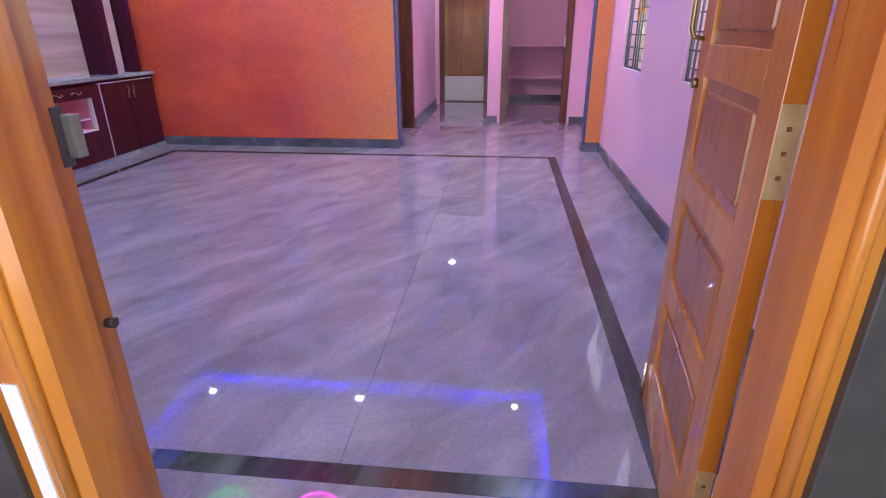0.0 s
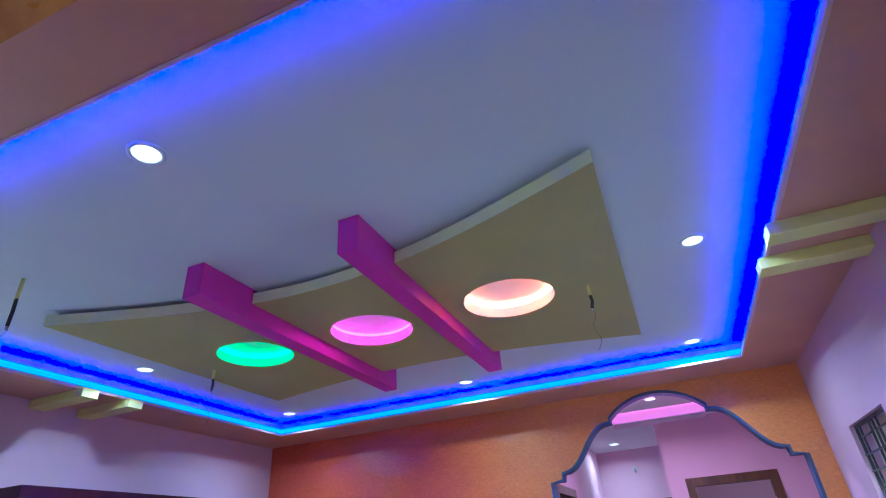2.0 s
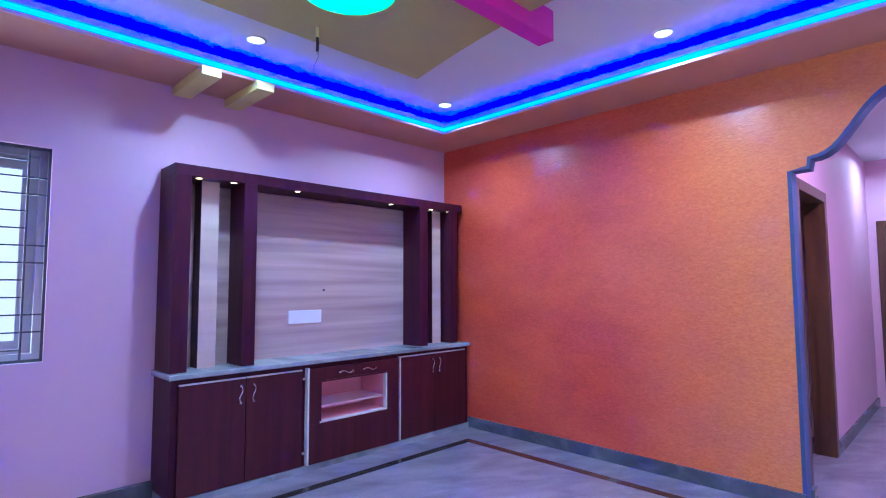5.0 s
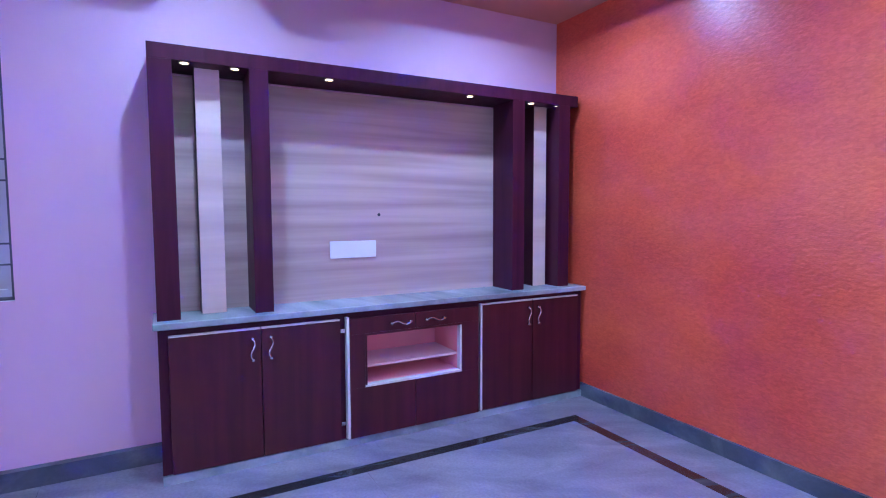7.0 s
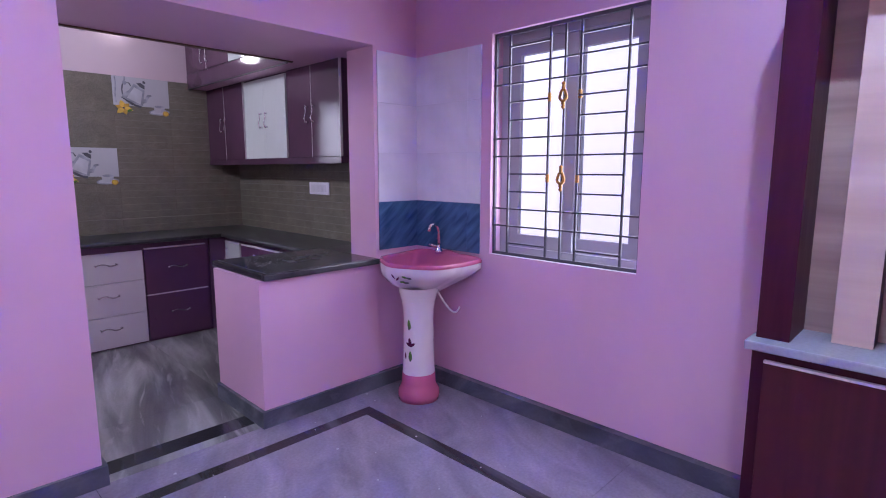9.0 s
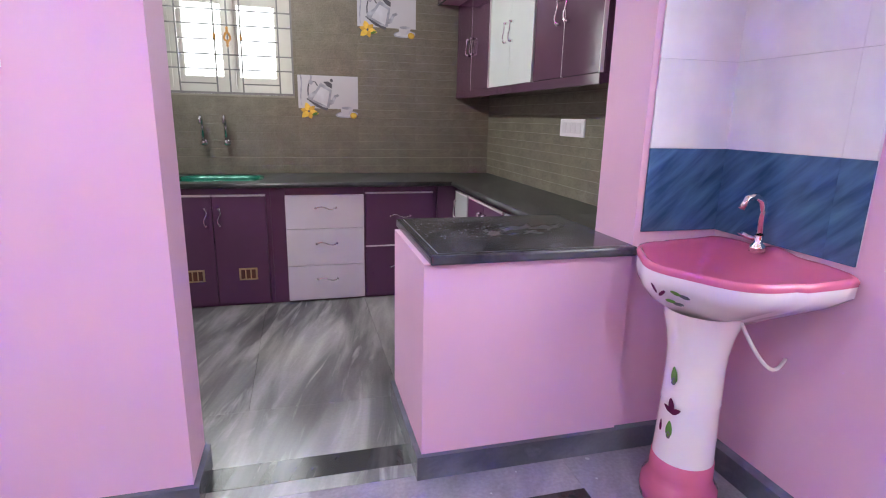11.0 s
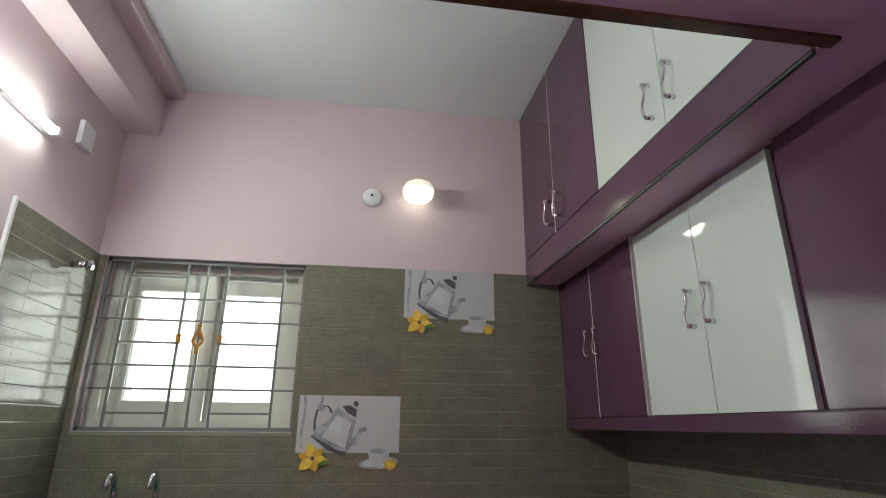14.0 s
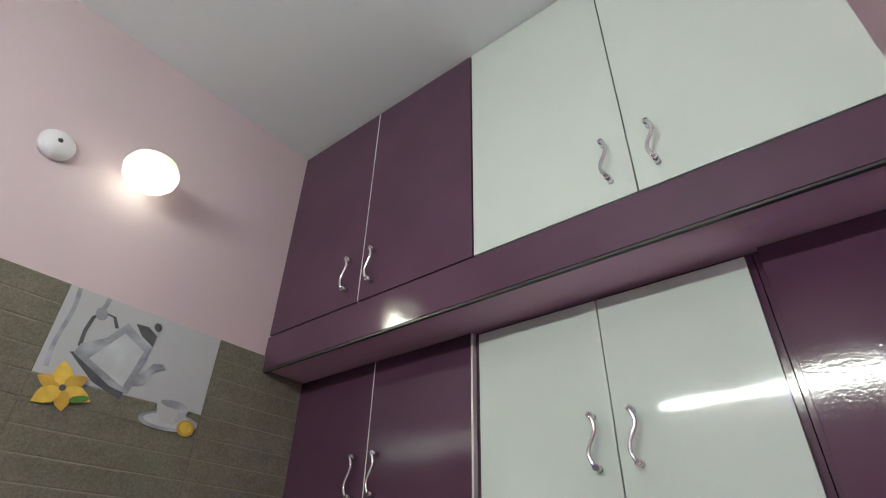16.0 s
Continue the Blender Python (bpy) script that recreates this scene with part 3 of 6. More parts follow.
# painted blue reveal and rim round the arch
def rim(points, depth0, depth1, out):
    bm = bmesh.new()
    ring = []
    for i, (x, z) in enumerate(points):
        a, b = points[max(0, i - 1)], points[min(len(points) - 1, i + 1)]
        t = Vector((b[0] - a[0], b[1] - a[1])).normalized()
        nx, nz = t.y, -t.x
        ring.append([bm.verts.new(p) for p in ((x + nx * 0.004, depth0, z + nz * 0.004), (x + nx * 0.004, depth1, z + nz * 0.004),
                                               (x - nx * out, depth1, z - nz * out), (x - nx * out, depth0, z - nz * out))])
    for p, q in zip(ring, ring[1:]):
        for k in range(4):
            bm.faces.new((p[k], p[(k + 1) % 4], q[(k + 1) % 4], q[k]))
    bm.faces.new(ring[0]), bm.faces.new(ring[-1][::-1])
    return bm


setting("trim_arch", rim(arch, YB - 0.004, YB + 0.126, 0.018), BLUE, "slate blue painted arch edge", "trim")

# passage behind the arch
setting("wall_passage_west", wall_bm("x", -0.78, -0.660, YB + 0.12, 10.05, 0, TOP, [(6.62, 7.62, 0, 2.08)]), PINK, "pink passage wall with a doorway", "wall")
setting("wall_passage_north", wall_bm("y", 8.058, 8.178, 0.300, XR + 0.5, 0, TOP, [(0.478, 1.384, 0, 2.105)]), PINK, "pink passage wall with a doorway", "wall")
setting("wall_passage_far", wall_bm("y", 10.03, 10.15, -0.78, 0.62, 0, TOP, [(-0.585, 0.250, 0, 2.050)]), PINK, "pink wall at the passage end", "wall")
setting("wall_passage_inner", boxed(0.300, 8.178, 0, 0.420, 10.03, TOP), PINK, "pink passage wall", "wall")
setting("wall_passage_east", boxed(XR + 0.40, YB + 0.12, 0, XR + 0.5, 8.058, TOP), PINK, "pink passage wall", "wall")
setting("wall_room_far", wall_bm("y", 10.75, 10.87, 0.42, 2.5, 0, TOP), PINK, "pink wall of a small room", "wall")
setting("wall_room_east", boxed(2.40, 8.178, 0, 2.5, 10.75, TOP), PINK, "pink wall of a small room", "wall")
setting("wall_bedroom_far", boxed(-1.3, 12.1, 0, 0.62, 12.2, TOP), KPINK, "pink bedroom wall", "wall")
setting("wall_bedroom_side", boxed(0.52, 10.15, 0, 0.62, 12.1, TOP), KPINK, "pink bedroom wall", "wall")
setting("wall_bedroom_west", boxed(-1.3, 10.05, 0, -1.2, 12.1, TOP), KPINK, "pink bedroom wall", "wall")
setting("wall_side_room", boxed(-1.9, 6.36, 0, -1.8, 8.2, TOP), KPINK, "pink side room wall", "wall")
setting("wall_side_room_end", boxed(-1.8, 8.1, 0, -0.78, 8.2, TOP), KPINK, "pink side room wall", "wall")
setting("floor_side_room", boxed(-1.9, 6.36, -0.03, -1.15, 8.2, 0.0), FLOOR, "grey granite side room floor", "floor")
setting("ceiling_passage", boxed(-1.9, YB + 0.12, 2.740, 2.5, 12.2, 2.82), WHITE, "white passage ceiling", "ceiling")
setting("ceiling_porch", boxed(-1.0, -2.2, 2.70, XR + 0.2, YF - T, 2.80), WHITE, "white porch ceiling", "ceiling")
setting("wall_porch", boxed(KX + 0.12, -2.2, 0, KX + 0.2, 1.17, 2.7), PINK, "painted porch wall", "wall")
setting("floor_porch", boxed(KX + 0.12, -2.4, -0.12, XR + 0.2, 0.2, -0.004), KFLOOR, "grey granite porch floor", "floor")

# ---- ceilings ----
bm = bmesh.new()
box(bm, XL, YF, CEIL, XR, YB, CEIL + 0.06)
setting("ceiling", bm, WHITE, "white false ceiling", "ceiling")
setting("ceiling_kitchen", boxed(XL, KY, KZ, KX, YF - 0.12, KZ + 0.1), WHITE, "white kitchen ceiling", "ceiling")
# border soffit with a shallow lit recess along its inner edge
cx0, cy0, cx1, cy1 = COVE
LIP, CAP = 0.014, SOFFIT + 0.070


def frame_bars(o0, o1):
    """Four bars round the cove, from o0 to o1 metres behind its inner edge."""
    return ((cx0 - o1, cy0 - o1, cx1 + o1, cy0 - o0), (cx0 - o1, cy1 + o0, cx1 + o1, cy1 + o1),
            (cx0 - o1, cy0 - o0, cx0 - o0, cy1 + o0), (cx1 + o0, cy0 - o0, cx1 + o1, cy1 + o0))


bm = bmesh.new()
for x0, y0, x1, y1 in ((XL, YF, XR, cy0 - LIP), (XL, cy1 + LIP, XR, YB), (XL, cy0 - LIP, cx0 - LIP, cy1 + LIP), (cx1 + LIP, cy0 - LIP, XR, cy1 + LIP)):
    box(bm, x0, y0, SOFFIT, x1, y1, SOFFIT + 0.018)
setting("ceiling_border", bm, PEACH, "peach painted ceiling border", "ceiling")
bm = bmesh.new()
for d in frame_bars(0.0, LIP):
    box(bm, d[0], d[1], SOFFIT - 0.003, d[2], d[3], SOFFIT + 0.017)
setting("ceiling_lip", bm, LIPPINK, "pale pink lip of the ceiling cove", "ceiling")
bm = bmesh.new()
for d in frame_bars(0.070, 0.080):
    box(bm, d[0], d[1], SOFFIT + 0.019, d[2], d[3], CEIL)
for d in frame_bars(0.026, 0.0695):
    box(bm, d[0], d[1], CAP, d[2], d[3], CAP + 0.005)
setting("ceiling_cove_back", bm, WHITE, "white board and ledge at the back of the cove", "ceiling")
strip = thing("led_strip", (0, 3.8, SOFFIT + 0.02), "bright blue light strip lying in the ceiling cove", "light strip")
for d in frame_bars(0.060, 0.076):
    part("strip", boxed(d[0], d[1], CAP + 0.0055, d[2], d[3], CAP + 0.011), STRIPBLUE, strip)
# added glowing bars in place of the back board lit cyan
for d in frame_bars(0.046, 0.052):
    part("diffuser", boxed(d[0], d[1], SOFFIT + 0.019, d[2], d[3], CAP - 0.0005), COVEGLOW, strip, "pale blue glow put in for the lit cove board")

# olive panel with wavy edges and three lit rings
PX0, PX1 = -2.447, 0.445
def near_y(x):
    return 2.855 + 0.365 * math.sin(math.pi * (x - PX0) / (PX1 - PX0))


def far_y(x):
    u = (x - PX0) / (PX1 - PX0)
    return 4.79 + 0.11 * u - 0.245 * math.sin(math.pi * u)


RINGS = [(-1.860, 3.815, 0.235), (-1.035, 3.860, 0.245), (-0.175, 3.860, 0.250)]
steps = 40
xs = [PX0 + (PX1 - PX0) * k / steps for k in range(steps + 1)]
loops = [[(x, near_y(x)) for x in xs] + [(x, far_y(x)) for x in xs[::-1]]]
loops += [[(cx + r * math.cos(2 * math.pi * k / 48), cy + r * math.sin(2 * math.pi * k / 48)) for k in range(48)] for cx, cy, r in RINGS]
bm = bmesh.new()
edges = []
for loop in loops:
    vs = [bm.verts.new((x, y, PANEL)) for x, y in loop]
    edges += [bm.edges.new((vs[i], vs[(i + 1) % len(vs)])) for i in range(len(vs))]
bmesh.ops.triangle_fill(bm, use_beauty=True, edges=edges)
bottom = list(bm.faces)
got = bmesh.ops.extrude_face_region(bm, geom=bottom)
bmesh.ops.translate(bm, verts=[v for v in got["geom"] if isinstance(v, bmesh.types.BMVert)], vec=(0, 0, 0.060))
bmesh.ops.recalc_face_normals(bm, faces=bm.faces)
for f in bm.faces:
    near_ring = any((f.calc_center_median().xy - Vector((cx, cy))).length < r + 0.01 for cx, cy, r in RINGS)
    f.material_index = 0 if abs(f.normal.z) > 0.5 else 2 if near_ring else 1
panel = setting("ceiling_panel", bm, [OLIVE, CREAM, WHITE], "olive green wavy ceiling panel with pale edges", "ceiling")
for (cx, cy, r), mat, back, name in zip(RINGS, (STRIPGREEN, STRIPMAG, STRIPWARM), (0.026, 0.004, 0.004), ("green", "magenta", "warm orange")):
    ring = thing("ring_light", (cx, cy, PANEL + 0.060), f"{name} light ring set into the olive ceiling panel", "ceiling light", "ring lights in the ceiling panel")
    part("led_ring", lathe(bmesh.new(), cx, cy, [(r + back, PANEL + 0.0605), (r + back, PANEL + 0.079), (r + back + 0.006, PANEL + 0.079), (r + back + 0.006, PANEL + 0.0605)], 48), mat, ring)
    part("housing", lathe(bmesh.new(), cx, cy, [(r + 0.06, PANEL + 0.061), (r + 0.06, CEIL - 0.001)], 48), WHITE, ring)

for x0 in (-0.626, -1.464):
    beam = setting("ceiling_beam", boxed(x0, 2.845, 2.676, x0 + 0.10, 4.818, CEIL - 0.001, bevel=0.003), MAGENTA, "magenta painted false ceiling beam", "ceiling")
for x0, x1 in ((XL, cx0 + 0.035), (cx1 - 0.035, XR)):
    for y0 in (3.600, 3.960):
        setting("ceiling_bracket", boxed(x0, y0, SOFFIT - 0.060, x1, y0 + 0.12, SOFFIT - 0.001, bevel=0.003), YELLOW, "pale yellow bar across the ceiling border", "ceiling")

for lx, ly in DOWNLIGHTS:
    dl = thing("downlight", (lx, ly, CEIL), "round white recessed ceiling downlight, switched on", "ceiling light", "hall downlights")
    part("trim_ring", lathe(bmesh.new(), lx, ly, [(0.046, CEIL - 0.002), (0.050, CEIL - 0.008), (0.062, CEIL - 0.006), (0.064, CEIL - 0.0005)], 32), PLASTIC, dl)
    part("lens", disc(bmesh.new(), lx, ly, CEIL - 0.004, 0.047), LAMPWHITE, dl)

# ---- kitchen loft slab and its edges ----
setting("loft_slab", box(boxed(XL, 0.590, 2.152, KX, YF - 0.12, 2.262), XL, KY, 2.152, -3.190, 0.590, 2.262), PINK, "pink painted concrete loft slab over the kitchen", "ceiling")
setting("lintel", boxed(-3.285, YF - 0.12, 2.152, -1.712, YF, 2.262), PINK, "pink painted lintel over the kitchen opening", "wall")
setting("trim_loft_edge", boxed(-3.205, 0.588, 2.144, KX, 0.614, 2.266), DARKTEAK, "brown wooden strip along the loft edge", "trim")
setting("kitchen_beam", box(boxed(-1.30, KY, 2.838, KX, YF - T, KZ), -1.385, KY, 3.06, -1.30, YF - T, KZ), KPINK, "pale pink boxed beam along the kitchen ceiling", "ceiling")

# ---- baseboards ----
H, D = 0.095, 0.020
bb = bmesh.new()
for d in ((XL, YF, XL + 0.045, 3.54), (XR - D, YF, XR, YB), (XL + 0.045, YF, -2.486, YF + D + 0.011), (-1.712, YF, DOOR_X0, YF + D), (DOOR_X1, YF, XR - D, YF + D),
          (-3.32, YB - D, ARCH_L, YB), (ARCH_R, YB - D, XR - D, YB), (-1.712 - D, YF - T, -1.712, YF + D), (-2.486, 0.83, -2.486 + D, YF + D + 0.011),
          (-0.66, 7.70, -0.66 + D, 10.03), (0.300, 8.058 - D, 0.44, 8.058), (1.42, 8.058 - D, XR + 0.4, 8.058), (0.30 - D, 8.044, 0.30, 10.03),
          (ARCH_L - 0.07, YB + 0.1, ARCH_L + D, YB + 0.20), (ARCH_R - D, YB - D, ARCH_R, YB + 0.12), (0.42, 10.736, 2.4, 10.75)):
    box(bb, d[0], d[1], 0, d[2], d[3], H)
setting("baseboard", bb, SKIRT, "dark grey granite baseboard", "baseboard")
setting("baseboard_kitchen", boxed(KX - D, -0.62, 0, KX, YF - T, 0.085), SKIRT, "dark grey granite kitchen baseboard", "baseboard")
setting("trim_baseboard_kitchen", boxed(KX - 0.012, -0.62, 0.085, KX, YF - T, 0.100), EDGE, "white line above the kitchen baseboard", "trim")

# ---- handles ----
def wave_handle(x, y, z, axis, length=0.11, out=(1, 0, 0), r=0.0048):
    """A wavy bar on two posts. axis: "z" upright, else along x or y; out: the way it stands off."""
    bm = bmesh.new()
    o = Vector(out)
    a = {"x": Vector((1, 0, 0)), "y": Vector((0, 1, 0)), "z": Vector((0, 0, 1))}[axis]
    c = o.cross(a)
    p = Vector((x, y, z))
    pts = [p + a * (length * (k / 14 - 0.5)) + c * (0.010 * math.sin(2 * math.pi * k / 14)) + o * 0.026 for k in range(15)]
    tube(bm, pts, r, 8)
    for e in (0, 14):
        tube(bm, [p + a * (length * (e / 14 - 0.5)) - o * 0.004, pts[e]], r * 1.5, 8)
    return bm


# ---- television wall unit ----
tv = thing("tv_unit", (-3.5, 4.85, 0), "maroon and beige laminate television wall unit with spotlights and low cupboards", "tv unit")
UY0, UY1 = 3.541, 6.215
FX = -3.30
part("plinth", boxed(XL + 0.002, UY0, 0, FX - 0.004, UY1, 0.045), SLATE, tv, "grey granite plinth")
for y0, y1, z0, z1 in ((UY0, 4.570, 0.045, 0.770), (5.207, UY1, 0.045, 0.770), (4.570, 5.207, 0.045, 0.335), (4.570, 5.207, 0.645, 0.770)):
    part("carcass", boxed(XL + 0.002, y0, z0, FX - 0.022, y1, z1), WENGE, tv)
part("worktop", boxed(XL + 0.002, UY0 - 0.02, 0.770, FX + 0.015, UY1 + 0.015, 0.803, bevel=0.006), SLATE, tv, "blue grey granite top")
part("back_panel", boxed(XL + 0.002, UY0 + 0.02, 0.803, XL + 0.050, UY1 - 0.02, 2.04), BEIGE, tv, "beige laminate with soft horizontal bands")
part("head_panel", boxed(XL + 0.002, UY0, 2.062, -3.357, UY1 - 0.02, 2.135, bevel=0.002), WENGE, tv)
part("column_panel", boxed(XL + 0.002, UY0 + 0.0, 0.803, -3.357, UY0 + 0.105, 2.062, bevel=0.002), WENGE, tv)
part("column_panel", boxed(XL + 0.05, 3.998, 0.803, -3.357, 4.092, 2.062, bevel=0.002), WENGE, tv)
part("column_panel", boxed(XL + 0.05, 5.640, 0.803, -3.357, 5.735, 2.062, bevel=0.002), WENGE, tv)
part("column_panel", boxed(XL + 0.05, 6.030, 0.803, -3.357, 6.125, 2.062, bevel=0.002), WENGE, tv)
part("column_core", boxed(XL + 0.05, 3.750, 0.803, -3.4745, 3.868, 2.062), WENGE, tv)
part("pale_column", boxed(-3.474, 3.750, 0.803, -3.470, 3.868, 2.062, bevel=0.001), BEIGE2, tv, "pale banded laminate facing")
part("column_core", boxed(XL + 0.05, 5.900, 0.803, -3.4745, 6.008, 2.062), WENGE, tv)
part("pale_column", boxed(-3.474, 5.900, 0.803, -3.470, 6.008, 2.062, bevel=0.001), BEIGE2, tv, "pale banded laminate facing")
for sy in (3.703, 3.935, 4.424, 5.332, 5.813, 6.041):
    sp = part("spotlight", lathe(bmesh.new(), -3.395, sy, [(0.0, 2.060), (0.024, 2.059), (0.027, 2.063)], 20), STEEL, tv, "small warm spotlight")
    part("lens", disc(bmesh.new(), -3.395, sy, 2.0575, 0.019, 20), LAMPWARM, sp)


def shutter(parent, y0, y1, z0, z1, handle_at=None, axis="z", mat=None):
    d = part("door", boxed(FX - 0.020, y0, z0, FX, y1, z1, bevel=0.0015), mat or MAROON, parent)
    part("edge_band", boxed(FX - 0.019, y0, z1 + 0.0005, FX + 0.001, y1, z1 + 0.009), EDGE, d, "pale edge strip")
    if handle_at:
        part("handle", wave_handle(FX, handle_at[0], handle_at[1], axis), STEEL, d, "wavy chrome handle")
    return d


shutter(tv, 3.585, 4.010, 0.050, 0.728, (3.968, 0.630))
shutter(tv, 4.015, 4.432, 0.050, 0.728, (4.058, 0.630))
shutter(tv, 5.368, 5.765, 0.050, 0.735, (5.728, 0.635))
shutter(tv, 5.770, 6.165, 0.050, 0.735, (5.808, 0.635))
part("edge_strip", boxed(FX - 0.02, 5.352, 0.05, FX + 0.003, 5.366, 0.745), EDGE, tv, "pale edge strip")
part("edge_strip", boxed(FX - 0.02, 4.466, 0.05, FX + 0.020, 4.480, 0.745), EDGE, tv, "pale edge strip")
for hz in (0.13, 0.66):
    part("hinge", boxed(FX - 0.018, 4.436, hz, FX + 0.004, 4.464, hz + 0.022), STEEL, tv)
# centre cupboard with an open shelf niche
NY0, NY1, NZ0, NZ1 = 4.584, 5.193, 0.348, 0.632
for y0, y1, z0, z1 in ((4.484, 4.885, 0.645, 0.735), (4.890, 5.330, 0.645, 0.735), (4.484, 4.885, 0.05, 0.335), (4.890, 5.330, 0.05, 0.335),
                       (4.484, NY0 - 0.012, 0.335, 0.645), (NY1 + 0.012, 5.330, 0.335, 0.645)):
    part("front_panel", boxed(FX - 0.004, y0, z0, FX + 0.016, y1, z1, bevel=0.0012), MAROON, tv)
for hy in (4.79, 5.015):
    part("handle", wave_handle(FX + 0.016, hy, 0.69, "y", 0.12), STEEL, tv, "wavy chrome handle")
for y0, y1, z0, z1, w in ((NY0 - 0.012, NY1 + 0.012, NZ1, NZ1 + 0.013, 0), (NY0 - 0.012, NY1 + 0.012, NZ0 - 0.013, NZ0, 1), (NY0 - 0.012, NY0, NZ0, NZ1, 0), (NY1, NY1 + 0.012, NZ0, NZ1, 1)):
    part("niche_frame", boxed(FX - 0.02, y0, z0, FX + 0.018, y1, z1), EDGE if w else MAROON, tv, "white niche edging" if w else "")
part("niche_back", boxed(XL + 0.010, 4.572, 0.337, XL + 0.018, 5.205, 0.643), NICHE, tv, "salmon pink niche lining")
for d in ((4.572, 0.337, 5.205, 0.346), (4.572, 0.634, 5.205, 0.643), (4.572, 0.346, 4.582, 0.634), (5.195, 0.346, 5.205, 0.634)):
    part("niche_side", boxed(XL + 0.018, d[0], d[1], FX - 0.0205, d[2], d[3]), NICHE, tv, "salmon pink niche lining")
part("niche_shelf", boxed(XL + 0.018, 4.582, 0.435, FX - 0.03, 5.195, 0.449), NICHELIT, tv, "white niche shelf")
part("socket_plate", boxed(XL + 0.050, 4.467, 1.052, XL + 0.060, 4.761, 1.155, bevel=0.003), PLASTIC, tv, "white switch plate")
part("cable_hole", prism(bmesh.new(), [(4.785 + 0.010 * math.cos(k * math.pi / 8), 1.314 + 0.010 * math.sin(k * math.pi / 8)) for k in range(16)], "x", XL + 0.0495, XL + 0.0515), DARKPLASTIC, tv, "dark cable hole")

# ---- kitchen base cabinets ----
CF = -0.645     # front of the back run
LFX = -3.185    # front of the side run
def panel_door(parent, x0, x1, z0, z1, mat, handle=None, axis="z", strip=True):
    d = part("door", boxed(x0, CF - 0.018, z0, x1, CF, z1, bevel=0.0015), mat, parent)
    if strip:
        part("edge_band", boxed(x0, CF - 0.018, z1 + 0.0005, x1, CF + 0.001, z1 + 0.013), EDGE, d, "pale edge strip")
    if handle:
        part("handle", wave_handle(handle[0], CF, handle[1], axis, 0.115, (0, 1, 0)), STEEL, d, "wavy chrome handle")
    return d


def unit(name, x0, x1, label, top=COUNTER - 0.034):
    u = thing(name, ((x0 + x1) / 2, -0.93, 0), label, "kitchen cabinet", "kitchen base cabinets")
    part("carcass", boxed(x0, KY + 0.03, 0, x1, CF - 0.019, top), PURPLEMAT, u)
    return u


u = unit("sink_cabinet", -1.890, KX - 0.002, "purple two-door kitchen sink cabinet with brass vents", COUNTER - 0.22)
part("rail", boxed(-1.890, CF - 0.06, COUNTER - 0.22, KX - 0.002, CF - 0.019, COUNTER - 0.034), PURPLEMAT, u)
for x0, x1, hx in ((-1.520, -1.190, -1.480), (-1.860, -1.525, -1.565)):
    d = panel_door(u, x0, x1, 0.020, 0.762, PURPLEMAT, (hx, 0.63))
    vx = (x0 + x1) / 2 - 0.03
    v = part("vent", boxed(vx - 0.06, CF, 0.185, vx + 0.06, CF + 0.006, 0.270, bevel=0.002), BRASS, u, "brass louvred vent")
    for k in range(3):
        part("vent_slot", boxed(vx - 0.047 + 0.034 * k, CF + 0.0061, 0.196, vx - 0.021 + 0.034 * k, CF + 0.0075, 0.259), DARKTEAK, v)
u = unit("drawer_cabinet", -2.522, -1.985, "white three-drawer kitchen cabinet")
for z0, z1 in ((0.012, 0.262), (0.266, 0.526), (0.530, 0.765)):
    d = part("drawer_front", boxed(-2.518, CF - 0.018, z0, -1.985, CF, z1, bevel=0.0015), LILACWHITE, u)
    part("handle", wave_handle(-2.255, CF, (z0 + z1) / 2 + 0.03, "x", 0.14, (0, 1, 0)), STEEL, d, "wavy chrome handle")
unit("filler_cabinet", -1.984, -1.891, "narrow purple filler panel between cabinets")
u = unit("drawer_cabinet", -3.050, -2.523, "purple two-drawer kitchen cabinet")
for z0, z1 in ((0.020, 0.385), (0.392, 0.768)):
    d = part("drawer_front", boxed(-3.020, CF - 0.018, z0, -2.530, CF, z1, bevel=0.0015), PURPLEMAT, u)
    part("edge_band", boxed(-3.020, CF - 0.017, z1 + 0.0005, -2.530, CF + 0.001, z1 + 0.011), EDGE, d, "pale edge strip")
    part("handle", wave_handle(-2.775, CF, (z0 + z1) / 2 + 0.03, "x", 0.14, (0, 1, 0)), STEEL, d, "wavy chrome handle")
u = thing("corner_cabinet", (-3.35, -0.9, 0), "purple corner kitchen cabinet", "kitchen cabinet", "kitchen base cabinets")
part("carcass", boxed(XL + 0.03, KY + 0.03, 0, -3.051, CF - 0.001, COUNTER - 0.034), PURPLEMAT, u)
